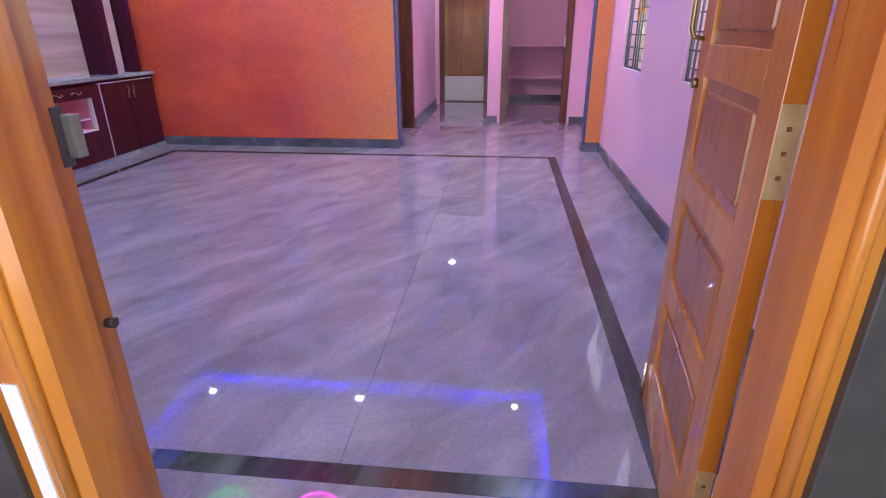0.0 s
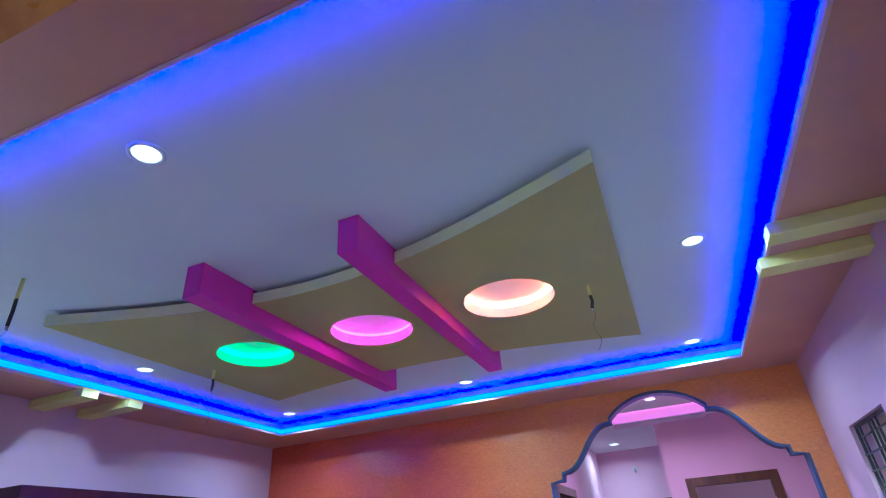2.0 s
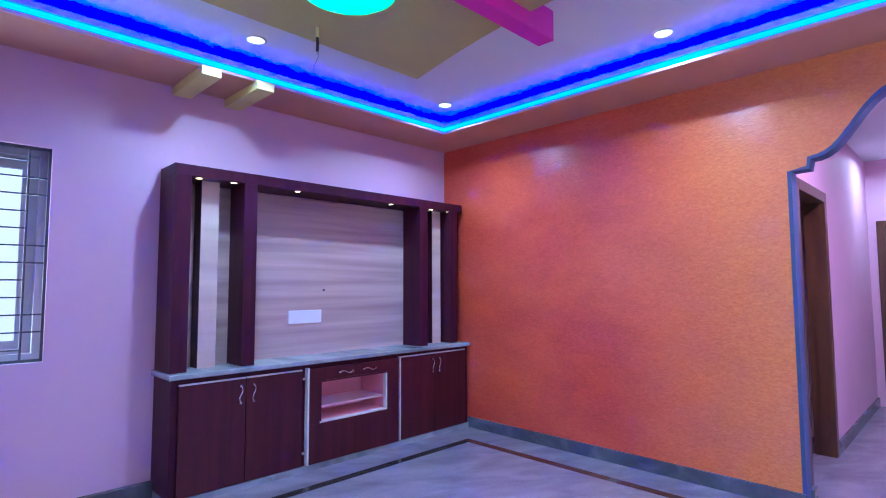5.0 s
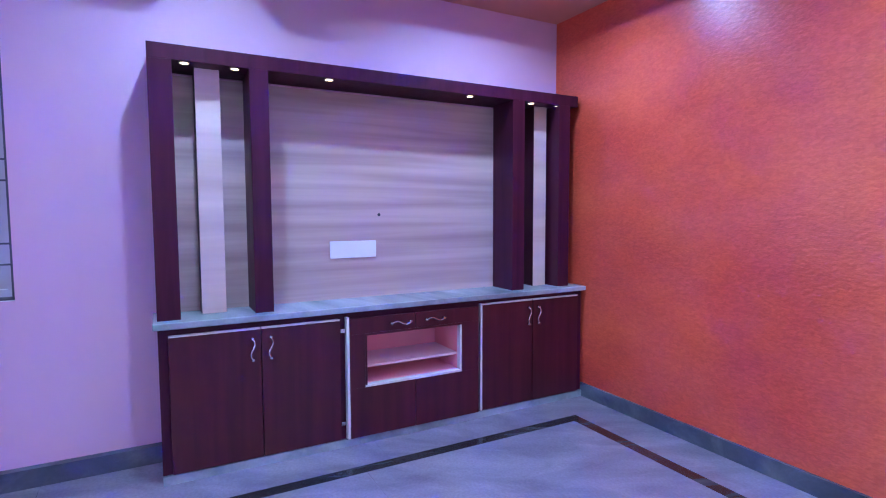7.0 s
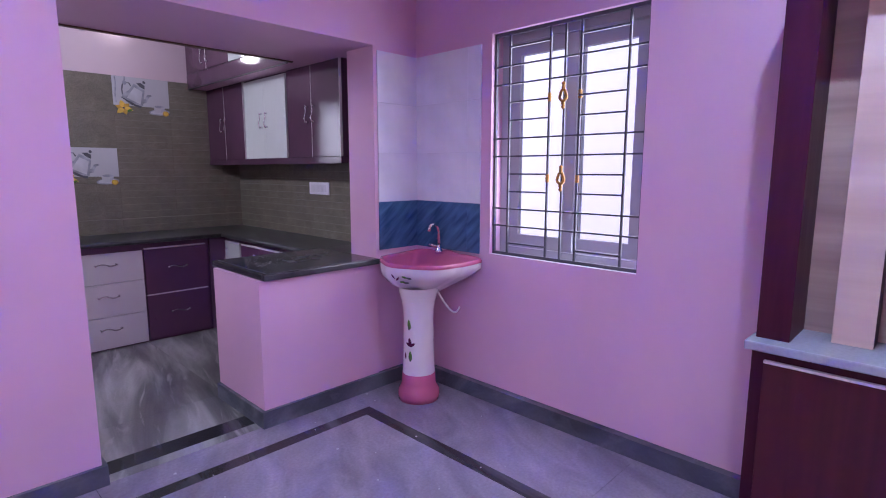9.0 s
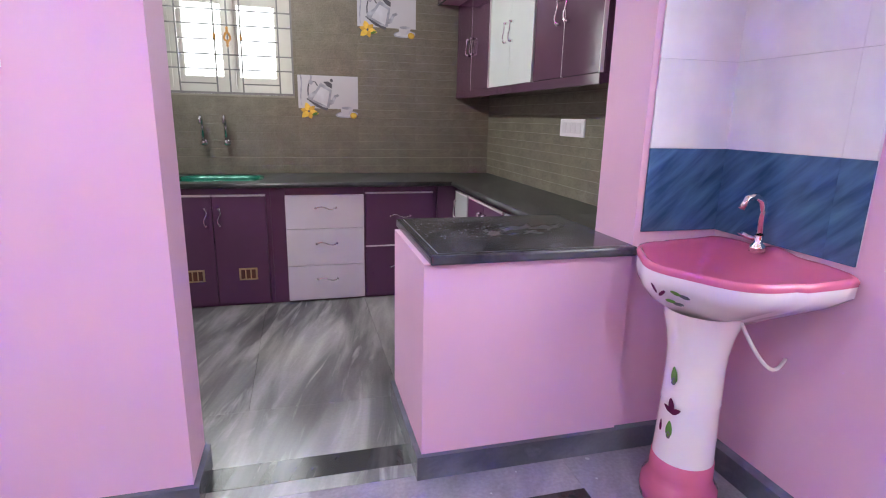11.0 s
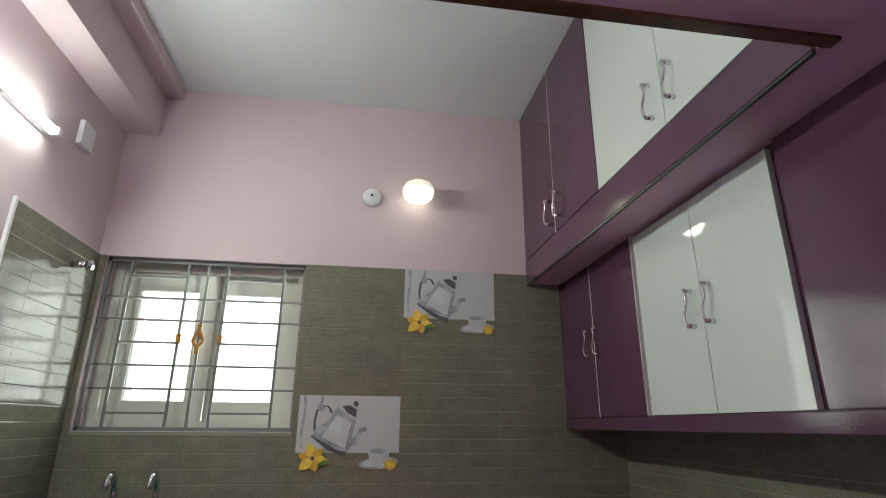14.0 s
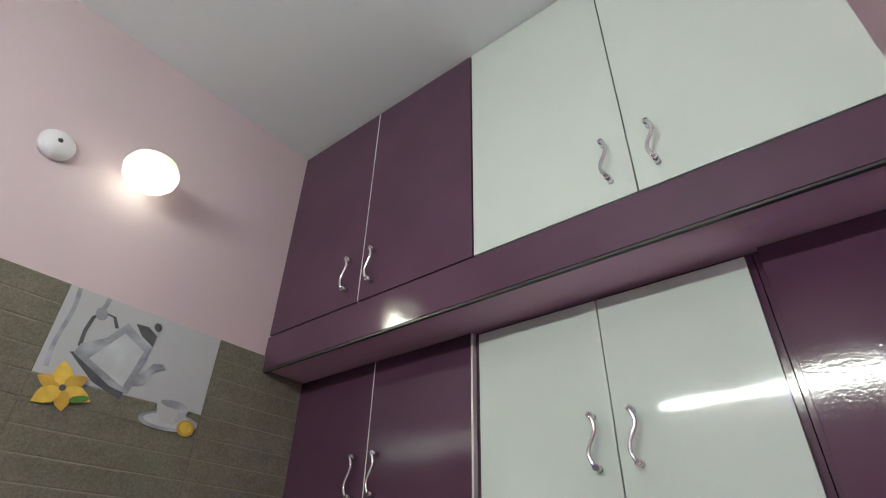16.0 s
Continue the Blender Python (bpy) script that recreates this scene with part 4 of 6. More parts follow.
for y0, y1, mat, doors, label in ((-0.640, -0.330, GLOSSWHITE, 1, "white kitchen cabinet with a vent in its door"), (-0.326, 0.330, PURPLEMAT, 2, "purple two-door kitchen cabinet"),
                                  (0.334, 0.825, GLOSSWHITE, 1, "white kitchen cabinet beside the half wall")):
    u = thing("base_cabinet", (-3.4, (y0 + y1) / 2, 0), label, "kitchen cabinet", "kitchen base cabinets")
    part("carcass", boxed(XL + 0.03, y0, 0, LFX - 0.019, y1, COUNTER - 0.034), PURPLEMAT, u)
    for k in range(doors):
        a, b = y0 + 0.012 + (y1 - y0 - 0.024) * k / doors, y0 + 0.012 + (y1 - y0 - 0.024) * (k + 1) / doors - 0.003
        d = part("door", boxed(LFX - 0.018, a, 0.02, LFX, b, 0.775, bevel=0.0015), mat, u)
        part("edge_band", boxed(LFX - 0.018, a, 0.7755, LFX + 0.001, b, 0.787), EDGE, d, "pale edge strip")
        hy = (b - 0.04 if k == 0 else a + 0.04) if doors == 2 else a + 0.05
        part("handle", wave_handle(LFX, hy, 0.66, "z", 0.12), STEEL, d, "wavy chrome handle")
    if y0 < -0.6:
        part("vent", boxed(LFX, -0.50, 0.20, LFX + 0.005, -0.42, 0.30), DARKPLASTIC, u, "dark vent")

# worktop, with a cut-out for the sink
SX0, SX1, SY0, SY1 = -1.830, -1.275, -1.080, -0.730
wt_ob = thing("worktop", (-2.4, -0.9, COUNTER - 0.034), "black granite kitchen worktop, L-shaped", "worktop")
for d in ((XL + 0.004, KY + 0.001, SX0, -0.620), (SX0, KY + 0.001, SX1, SY0), (SX0, SY1, SX1, -0.620), (SX1, KY + 0.001, KX - 0.001, -0.620), (XL + 0.004, -0.620, -3.161, 0.764)):
    part("slab", boxed(d[0], d[1], COUNTER - 0.034, d[2], d[3], COUNTER), BLACKTOP, wt_ob)
part("nosing", tube(bmesh.new(), [(KX - 0.002, -0.620, COUNTER - 0.017), (-3.161, -0.620, COUNTER - 0.017)], 0.0165, 12), BLACKTOP, wt_ob)
part("nosing", tube(bmesh.new(), [(-3.161, -0.62, COUNTER - 0.017), (-3.161, 0.764, COUNTER - 0.017)], 0.0165, 12), BLACKTOP, wt_ob)
bar = thing("bar_top", (-2.9, 1.1, COUNTER - 0.035), "dusty black granite top on the half wall", "worktop")
part("slab", boxed(-3.284, 0.766, COUNTER - 0.0345, -2.503, 1.440, COUNTER + 0.001, bevel=0.008), BARTOP, bar)
part("edge_line", box(boxed(-2.534, 0.790, COUNTER + 0.0005, -2.530, 1.414, COUNTER + 0.0022), -3.26, 1.414, COUNTER + 0.0005, -2.530, 1.418, COUNTER + 0.0022), BLACKTOP, bar)
part("back_slab", boxed(XL + 0.004, 0.766, COUNTER - 0.0345, -3.285, 1.134, COUNTER), BLACKTOP, bar)

# green sink
sink = thing("sink", (-1.53, -0.9, COUNTER - 0.2), "green oval kitchen sink let into the worktop", "sink")
def rounded(cx, cy, hx, hy, rad, n=8):
    pts = []
    for qx, qy, a0 in ((1, 1, 0), (-1, 1, 90), (-1, -1, 180), (1, -1, 270)):
        for k in range(n + 1):
            a = radians(a0 + 90 * k / n)
            pts.append((cx + qx * (hx - rad) + rad * math.cos(a), cy + qy * (hy - rad) + rad * math.sin(a)))
    return pts


bm = bmesh.new()
scx, scy, shx, shy = (SX0 + SX1) / 2, (SY0 + SY1) / 2, (SX1 - SX0) / 2, (SY1 - SY0) / 2
rows = []
for grow, rad, z in ((0.012, 0.13, COUNTER + 0.002), (0.006, 0.125, COUNTER + 0.006), (-0.012, 0.115, COUNTER + 0.004), (-0.022, 0.11, COUNTER - 0.02), (-0.035, 0.10, COUNTER - 0.15), (-0.075, 0.08, COUNTER - 0.185), (-0.14, 0.03, COUNTER - 0.19)):
    rows.append([bm.verts.new((x, y, z)) for x, y in rounded(scx, scy, shx + grow, shy + grow, rad)])
for ra, rb in zip(rows, rows[1:]):
    for k in range(len(ra)):
        bm.faces.new((ra[k], ra[(k + 1) % len(ra)], rb[(k + 1) % len(ra)], rb[k])).smooth = True
bm.faces.new(rows[-1])
part("bowl", bm, SINKGREEN, sink)
curve = rounded(scx, scy, shx, shy, 0.125)
for k, (qx, qy) in enumerate(((SX1, SY1), (SX0, SY1), (SX0, SY0), (SX1, SY0))):
    part("slab_corner", prism(bmesh.new(), [(qx, qy)] + curve[9 * k:9 * k + 9], "z", COUNTER - 0.030, COUNTER), BLACKTOP, wt_ob)
part("drain", lathe(bmesh.new(), scx, scy, [(0.0, COUNTER - 0.186), (0.03, COUNTER - 0.186), (0.034, COUNTER - 0.1905)], 20), STEEL, sink, "steel drain")

# ---- wall cabinets ----
def wall_door(parent, fx, y0, y1, z0, z1, mat, hy, hz, hl=0.12):
    d = part("door", boxed(fx - 0.018, y0, z0, fx, y1, z1, bevel=0.0015), mat, parent)
    part("handle", wave_handle(fx, hy, hz, "z", hl), STEEL, d, "chrome handle")
    return d


U, L = -3.177, -3.345
for y0, ym, y1, mat, label in ((KY + 0.004, -0.790, -0.352, PURPLE, "purple two-door loft cupboard up to the ceiling"), (-0.350, 0.098, 0.572, GLOSSWHITE, "white two-door loft cupboard up to the ceiling")):
    u = thing("loft_cabinet", (-3.4, (y0 + y1) / 2, 2.262), label, "kitchen cabinet", "loft cupboards")
    part("carcass", boxed(XL + 0.004, y0, 2.263, U - 0.019, y1, KZ - 0.004), PURPLEMAT, u)
    wall_door(u, U, y0 + 0.002, ym - 0.0015, 2.276, KZ - 0.006, mat, ym - 0.055, 2.386, 0.112)
    wall_door(u, U, ym + 0.0015, y1 - 0.002, 2.276, KZ - 0.006, mat, ym + 0.055, 2.386, 0.112)
    if mat is PURPLE:
        part("edge_band", boxed(U - 0.017, ym - 0.0014, 2.276, U + 0.0005, ym + 0.0014, KZ - 0.006), EDGE, u, "pale edge strip")
fas = thing("loft_fascia", (-3.18, -0.3, 2.15), "purple laminate strip along the loft edge", "fascia board")
part("board", boxed(-3.189, KY + 0.004, 2.148, -3.176, 0.574, 2.270), PURPLE, fas)
part("groove", boxed(-3.188, KY + 0.004, 2.141, -3.178, 0.574, 2.1475), DARKPLASTIC, fas)
for y0, ym, y1, mat, label in ((KY + 0.004, -0.860, -0.478, PURPLE, "purple two-door wall cabinet"), (-0.455, -0.102, 0.238, GLOSSWHITE, "glossy white two-door wall cabinet"),
                               (0.262, 0.600, 0.955, PURPLE, "glossy purple two-door wall cabinet")):
    u = thing("wall_cabinet", (-3.5, (y0 + y1) / 2, 1.50), label, "kitchen cabinet", "kitchen wall cabinets")
    part("carcass", boxed(XL + 0.004, y0 - 0.010, 1.500, L - 0.019, y1 + 0.012, 2.1515), PURPLE, u)
    wall_door(u, L, y0 + 0.002, ym - 0.0015, 1.502, 2.150 if mat is PURPLE else 2.138, mat, ym - 0.045, 1.805, 0.108)
    wall_door(u, L, ym + 0.0015, y1 - 0.002, 1.502, 2.150 if mat is PURPLE else 2.138, mat, ym + 0.045, 1.805, 0.108)
    if mat is PURPLE:
        part("edge_band", boxed(L - 0.017, ym - 0.0014, 1.502, L + 0.0005, ym + 0.0014, 2.150), EDGE, u, "pale edge strip")
        part("side_band", boxed(L - 0.017, y1 - 0.0018, 1.502, L + 0.0008, y1 + 0.004, 2.150), EDGE, u, "pale edge strip")
pel = thing("cabinet_pelmet", (-3.5, -0.1, 1.458), "purple board under the wall cabinets", "pelmet")
part("board", boxed(XL + 0.004, KY + 0.004, 1.458, L - 0.014, 0.967, 1.4995, bevel=0.002), PURPLE, pel)
part("front_lip", boxed(L - 0.0135, KY + 0.004, 1.452, L + 0.005, 0.967, 1.4995, bevel=0.003), PURPLE, pel)

# ---- windows ----
def window(name, at, u0, u1, z0, z1, label, grill_mat, frame_mat, simple, swap):
    """A sliding window in an opening, with an iron grill near the inner face. at(u, z, d): world place, d metres into the wall."""
    def b(bm, ua, za, da, ub, zb, db, bevel=0.0):
        return box(bm, *at(ua, za, da), *at(ub, zb, db), bevel=bevel)
    w = new(name)
    w.location = at((u0 + u1) / 2, z0, 0.1)
    ORIGIN[w.name] = Vector(w.location)
    tagged(w, label, "window", kind="structure")
    f = 0.045
    bm = bmesh.new()
    for ua, za, ub, zb in ((u0, z0, u1, z0 + f), (u0, z1 - f, u1, z1), (u0, z0 + f, u0 + f, z1 - f), (u1 - f, z0 + f, u1, z1 - f)):
        b(bm, ua, za, 0.10, ub, zb, 0.19)
    part("window_frame", bm, frame_mat, w)
    mid = (u0 + u1) / 2
    for k, (ua, ub) in enumerate(((u0 + f, mid + 0.03), (mid - 0.03, u1 - f))):
        d0 = 0.115 if (k == 0) == (not swap) else 0.150
        s = 0.085 if simple else 0.075
        bm = bmesh.new()
        for a, c, e, g in ((ua, z0 + f, ub, z0 + f + s), (ua, z1 - f - s, ub, z1 - f), (ua, z0 + f + s, ua + s, z1 - f - s), (ub - s, z0 + f + s, ub, z1 - f - s)):
            b(bm, a, c, d0, e, g, d0 + 0.030)
        sash = part("sash", bm, frame_mat, w)
        pane = part("pane", b(bmesh.new(), ua + s, z0 + f + s, d0 + 0.012, ub - s, z1 - f - s, d0 + 0.018), GLASS, sash)
        pane.visible_shadow = False
    part("window_sill", b(bmesh.new(), u0, z0 - 0.012, 0.004, u1, z0 + 0.001, 0.20), UPVC, w)
    # grill
    g = thing("window_grill", at(mid, z0, 0.04), "wrought iron window grill with gold ornaments, set in the window opening", "window grill", "iron window grills")
    W, Hh, r, d = u1 - u0, z1 - z0, 0.0055, 0.035
    bm = bmesh.new()
    for ua, za, ub, zb in ((u0, z0, u1, z0 + 0.018), (u0, z1 - 0.018, u1, z1), (u0, z0, u0 + 0.014, z1), (u1 - 0.014, z0, u1, z1)):
        b(bm, ua, za, d - 0.008, ub, zb, d + 0.008)
    part("rim", bm, grill_mat, g)
    ups = [0.115, 0.405, 0.505, 0.605, 0.885]
    for fr in ups:
        u = u0 + W * fr
        part("bar", b(bmesh.new(), u - r, z0 + 0.016, d - r, u + r, z1 - 0.016, d + r), grill_mat, g)
    count = 12 if Hh > 1.0 else 7
    for k in range(1, count + 1):
        z = z0 + Hh * (k - 0.25) / (count + 0.6)
        wide = k in ((2, 3, 6, 7, 10, 11) if Hh > 1.0 else (2, 3, 5, 6))
        spans = [(0.0, 1.0)] if wide else [(ups[0], ups[1]), (ups[3], ups[4])]
        for fa, fb in spans:
            part("bar", b(bmesh.new(), u0 + W * fa, z - 0.0045, d - 0.0135, u0 + W * fb, z + 0.0045, d - 0.0035), grill_mat, g)
    for zf in ((0.36, 0.70) if Hh > 1.0 else (0.52,)):
        zc, uc = z0 + Hh * zf, u0 + W * 0.505
        bm = bmesh.new()
        pts = []
        for k in range(24):
            a = 2 * math.pi * k / 24
            pts.append(at(uc + 0.019 * math.sin(a) * (1 + 0.15 * math.cos(3 * a)), zc + 0.029 * math.cos(a), d - 0.014))
        tube(bm, pts, 0.0085, 6, closed=True)
        for s in (-1, 1):
            p = at(uc, zc + s * 0.050, d - 0.014)
            lathe(bm, p[0], p[1], [(0.001, p[2] - 0.022), (0.012, p[2] - 0.010), (0.007, p[2]), (0.013, p[2] + 0.010), (0.001, p[2] + 0.022)], 10)
        part("ornament", bm, GOLD, g, "gold scroll ornament")
        for fr in (ups[1], ups[3]):
            p = at(u0 + W * fr, zc, d)
            part("collar", lathe(bmesh.new(), p[0], p[1], [(0.008, p[2] - 0.022), (0.013, p[2] - 0.016), (0.009, p[2] - 0.008), (0.013, p[2]), (0.009, p[2] + 0.008), (0.013, p[2] + 0.016), (0.008, p[2] + 0.022)], 10), GOLD, g, "gold collar")
    return w


window("window_1", lambda u, z, d: (XL - d, u, z), *WIN_B, "white sliding window behind a dark iron grill", IRON, GREYUPVC, False, False)
window("window_2", lambda u, z, d: (XR + d, u, z), *WIN_A, "white sliding window behind a dark iron grill", IRON, CREAMUPVC, False, False)
window("window_3", lambda u, z, d: (XR + d, u, z), *WIN_C, "white sliding window behind a dark iron grill", IRON, CREAMUPVC, False, False)
window("window_4", lambda u, z, d: (u, KY - d, z), *KWIN, "white kitchen sliding window behind a grey iron grill", GREYIRON, KUPVC, True, True)

# what lies outside
setting("backdrop_west", boxed(XL - 2.6, -3.0, -0.3, XL - 2.55, 9.0, 10.0), OUTDIM, "white overcast daylight beyond the window", "backdrop")
setting("backdrop_south", boxed(-4.5, KY - 2.3, 0.6, 0.5, KY - 2.25, 5.0), OUTSIDE, "white overcast daylight beyond the kitchen window", "backdrop")
nb = thing("neighbour_house", (XR + 2.0, 4.5, -0.3), "cream plastered neighbouring house wall outside the windows", "house")
part("wall", wall_bm("x", XR + 1.7, XR + 1.9, -1.0, 9.0, -0.3, 4.2, [(3.4, 4.5, 0.9, 2.2)]), PLASTER, nb)
part("window", boxed(XR + 1.78, 3.4, 0.9, XR + 1.84, 4.5, 2.2), UPVC, nb)

# ---- kitchen wall tiles ----
TW, TH = 0.4525, 0.3045
tiles_back = setting("tiling_kitchen_back", wall_bm("y", KY, KY + 0.0095, XL + 0.003, KX, COUNTER, 2.200, [KWIN]), TILEGROUT, "olive brown ribbed kitchen wall tiles", "tiling")
tiles_side = setting("tiling_kitchen_side", boxed(XL + 0.003, KY + 0.0095, COUNTER, XL + 0.0125, 1.134, 1.458), TILEGROUT, "olive brown ribbed kitchen wall tiles", "tiling")
tiles_end = setting("tiling_kitchen_end", boxed(KX - 0.0095, KY + 0.0095, COUNTER, KX, -0.600, 2.200), TILEGROUT, "olive brown ribbed kitchen wall tiles", "tiling")
setting("trim_tile_edge", boxed(KX - 0.012, -0.600, COUNTER, KX, -0.588, 2.210), EDGE, "white edge of the kitchen wall tiles", "trim")


def ribbed(w, h):
    """One tile, w by h, lying in the x-z plane: five flat ribs with narrow grooves."""
    bm = bmesh.new()
    g, n, t = 0.0008, 5, 0.0075
    prof = []
    rib = TH / n
    z = 0.0
    while z < h - 1e-4:
        top = min(z + rib, h)
        prof += [(z + 0.0006, 0.0066), (z + 0.0012, 0.0069), (z + 0.0042, t), (top - 0.0042, t), (top - 0.0012, 0.0069), (top - 0.0006, 0.0066)] if top - z > 0.008 else []
        z = top
    prof = [(g, 0.0)] + prof + [(h - g, 0.0)]
    a = [bm.verts.new((0.0003, d, z)) for z, d in prof]
    b = [bm.verts.new((w - 0.0003, d, z)) for z, d in prof]
    for i in range(len(prof) - 1):
        flat = min(prof[i][1], prof[i + 1][1]) > 0.0068
        bm.faces.new((a[i], b[i], b[i + 1], a[i + 1])).material_index = 0 if flat else 1
    bm.faces.new(a), bm.faces.new(b[::-1])
    return bm


TILE_DATA = {}
def tile_data(w, h, plain=False):
    """Ribbed tiles have pale grooves; plain ones keep their colour in them."""
    key = (round(w, 3), round(h, 3), plain)
    if key not in TILE_DATA:
        TILE_DATA[key] = mesh("tile", ribbed(w, h), [TILE, TILE if plain else TILEGROUT])
    return TILE_DATA[key]


def rows_of(z_top, z_low):
    z = z_top
    while z > z_low + 0.01:
        lo = max(z - TH, z_low)
        yield lo, z
        z = lo


cols = [KX, -1.195, -1.6475, -2.100, -2.5525, -3.005, -3.4575, XL + 0.010]
for lo, hi in rows_of(2.200, COUNTER + 0.002):
    for xa, xb in zip(cols, cols[1:]):
        # the window cuts its tiles
        spans = [(xb, xa)]
        if hi > KWIN[2] + 0.01:
            spans = []
            if xa > KWIN[1] + 0.001:
                spans.append((max(xb, KWIN[1]), xa))
            if xb < KWIN[0] - 0.001:
                spans.append((xb, min(xa, KWIN[0])))
            if lo < KWIN[2] - 0.01:
                sa, sb = max(xb, KWIN[0]), min(xa, KWIN[1])
                if sb - sa > 0.01:
                    piece("tile", tile_data(sb - sa, KWIN[2] - 0.012 - lo, True), (sa, KY + 0.004, lo), tiles_back)
        for sa, sb in spans:
            if sb - sa > 0.01:
                piece("tile", tile_data(sb - sa, hi - lo, sb > -2.5), (sa, KY + 0.004, lo), tiles_back)
for lo, hi in rows_of(1.458, COUNTER + 0.002):
    y = KY + 0.012
    while y < 1.12:
        w = min(TW, 1.132 - y)
        p = piece("tile", tile_data(w, hi - lo), (XL + 0.007, y + w, lo), tiles_side)
        p.rotation_euler = (0, 0, radians(-90))
        y += w
for lo, hi in rows_of(2.200, COUNTER + 0.002):
    y = KY + 0.012
    while y < -0.61:
        w = min(TW, -0.602 - y)
        p = piece("tile", tile_data(w, hi - lo), (KX - 0.004, y, lo), tiles_end)
        p.rotation_euler = (0, 0, radians(90))
        y += w


def blob(points, d, z_shift=0.0):
    """A thin printed patch, drawn as an outline of (x, z) on the back wall."""
    bm = bmesh.new()
    prism(bm, points, "y", d, d + 0.0002)
    return bm


def ellipse(cx, cz, rx, rz, turn=0.0, n=24):
    c, s = math.cos(radians(turn)), math.sin(radians(turn))
    return [(cx + c * rx * math.cos(2 * math.pi * k / n) - s * rz * math.sin(2 * math.pi * k / n), cz + s * rx * math.cos(2 * math.pi * k / n) + c * rz * math.sin(2 * math.pi * k / n)) for k in range(n)]


def ribbon(points, w):
    """An outline of even width round a bent line of (x, z)."""
    side_a, side_b = [], []
    for i, (x, z) in enumerate(points):
        a, b = points[max(0, i - 1)], points[min(len(points) - 1, i + 1)]
        t = Vector((b[0] - a[0], b[1] - a[1])).normalized()
        side_a.append((x - t.y * w, z + t.x * w))
        side_b.append((x + t.y * w, z - t.x * w))
    return side_a + side_b[::-1]


LEMON = material("pale_yellow_print", (0.80, 0.56, 0.10), 0.2, vary=0.15, scale=30)
POTLIGHT = material("pale_grey_print", (0.58, 0.605, 0.635), 0.16, vary=0.12, scale=14)


def picture_tile(x_right, z_top):
    """A printed tile: teapot, lily, cup and lemon on white; the bottom strip stays olive. x runs to the viewer's left as it grows."""
    y0 = KY + 0.0118
    t = thing("picture_tile", (x_right + TW / 2, KY + 0.004, z_top - TH), "white printed wall tile with a grey teapot, yellow lily and teacup", "wall tile", "printed teapot tiles")
    X = lambda u: x_right + TW * (1 - u)
    Z = lambda v: z_top - TH * v
    P = lambda pts: [(X(u), Z(v)) for u, v in pts]
    E = lambda u, v, ru, rv, a=0: ellipse(X(u), Z(v), ru * TW, rv * TH, -a)
    bm = boxed(X(0.004), KY + 0.0115, Z(0.797), X(0.996), y0, Z(0.003))
    part("white_ground", bm, TILEWHITE, t, "white glazed ground")
    layer = [0]
    def put(name, pts, mat):
        layer[0] += 1
        part(name, blob(pts, y0 + 0.0001 + 0.0003 * layer[0]), mat, t)
    put("rope_print", P(ribbon([(0.055 + 0.010 * math.sin(k * 0.7), 0.01 + 0.08 * k) for k in range(10)], 0.012)), TEAPOT)
    put("rope_print", P(ribbon([(0.225, 0.005), (0.222, 0.06), (0.215, 0.12)], 0.014)), TEAPOT)
    put("handle_print", P(ribbon([(0.17, 0.50), (0.165, 0.36), (0.18, 0.22), (0.23, 0.15), (0.29, 0.16), (0.325, 0.25)], 0.011)), INK)
    put("knot_print", E(0.215, 0.17, 0.035, 0.060, 20), TEAPOT)
    put("spout_print", P([(0.49, 0.72), (0.58, 0.68), (0.63, 0.52), (0.685, 0.48), (0.66, 0.44), (0.60, 0.46), (0.55, 0.58), (0.49, 0.62)]), TEAPOT)
    put("base_print", P([(0.135, 0.57), (0.17, 0.55), (0.49, 0.76), (0.475, 0.85), (0.30, 0.76)]), INK)
    put("pot_print", P([(0.375, 0.17), (0.56, 0.34), (0.51, 0.79), (0.40, 0.76), (0.155, 0.57), (0.17, 0.48), (0.29, 0.36)]), TEAPOT)
    put("shine_print", P([(0.38, 0.27), (0.52, 0.38), (0.47, 0.74), (0.24, 0.58)]), POTLIGHT)
    put("lid_print", P([(0.42, 0.15), (0.50, 0.14), (0.565, 0.20), (0.56, 0.31), (0.48, 0.25)]), INK)
    put("knob_print", E(0.555, 0.115, 0.024, 0.042, 30), INK)
    put("saucer_print", E(0.80, 0.930, 0.190, 0.085, 4), TEAPOT)
    put("saucer_print", E(0.80, 0.925, 0.160, 0.060, 4), POTLIGHT)
    put("cup_print", P([(0.69, 0.77), (0.72, 0.735), (0.86, 0.735), (0.91, 0.77), (0.89, 0.88), (0.84, 0.95), (0.77, 0.95), (0.71, 0.88)]), TILEWHITE)
    put("tea_print", E(0.805, 0.772, 0.090, 0.036), TEAPOT)
    put("cup_shade_print", P([(0.84, 0.84), (0.90, 0.81), (0.88, 0.89), (0.83, 0.94)]), TEAPOT)
    put("lemon_print", E(0.915, 0.955, 0.058, 0.075), PETAL)
    put("lemon_print", E(0.915, 0.950, 0.040, 0.052), LEMON)
    for a in range(0, 360, 60):
        c, s = math.cos(radians(a + 15)), math.sin(radians(a + 15))
        r = 0.056 if a % 120 else 0.048
        put("petal_print", [(X(0.17) + r * 0.9 * (c * p - 0.46 * q * s), Z(0.87) + r * 0.8 * (s * p + 0.46 * q * c)) for p, q in
                            ((0.05, 0.0), (0.35, 0.75), (0.75, 1.0), (1.1, 0.7), (1.5, 0.0), (1.1, -0.7), (0.75, -1.0), (0.35, -0.75))], LEMON if a % 120 else PETAL)
    put("flower_heart_print", ellipse(X(0.17), Z(0.87), 0.008, 0.008), INK)
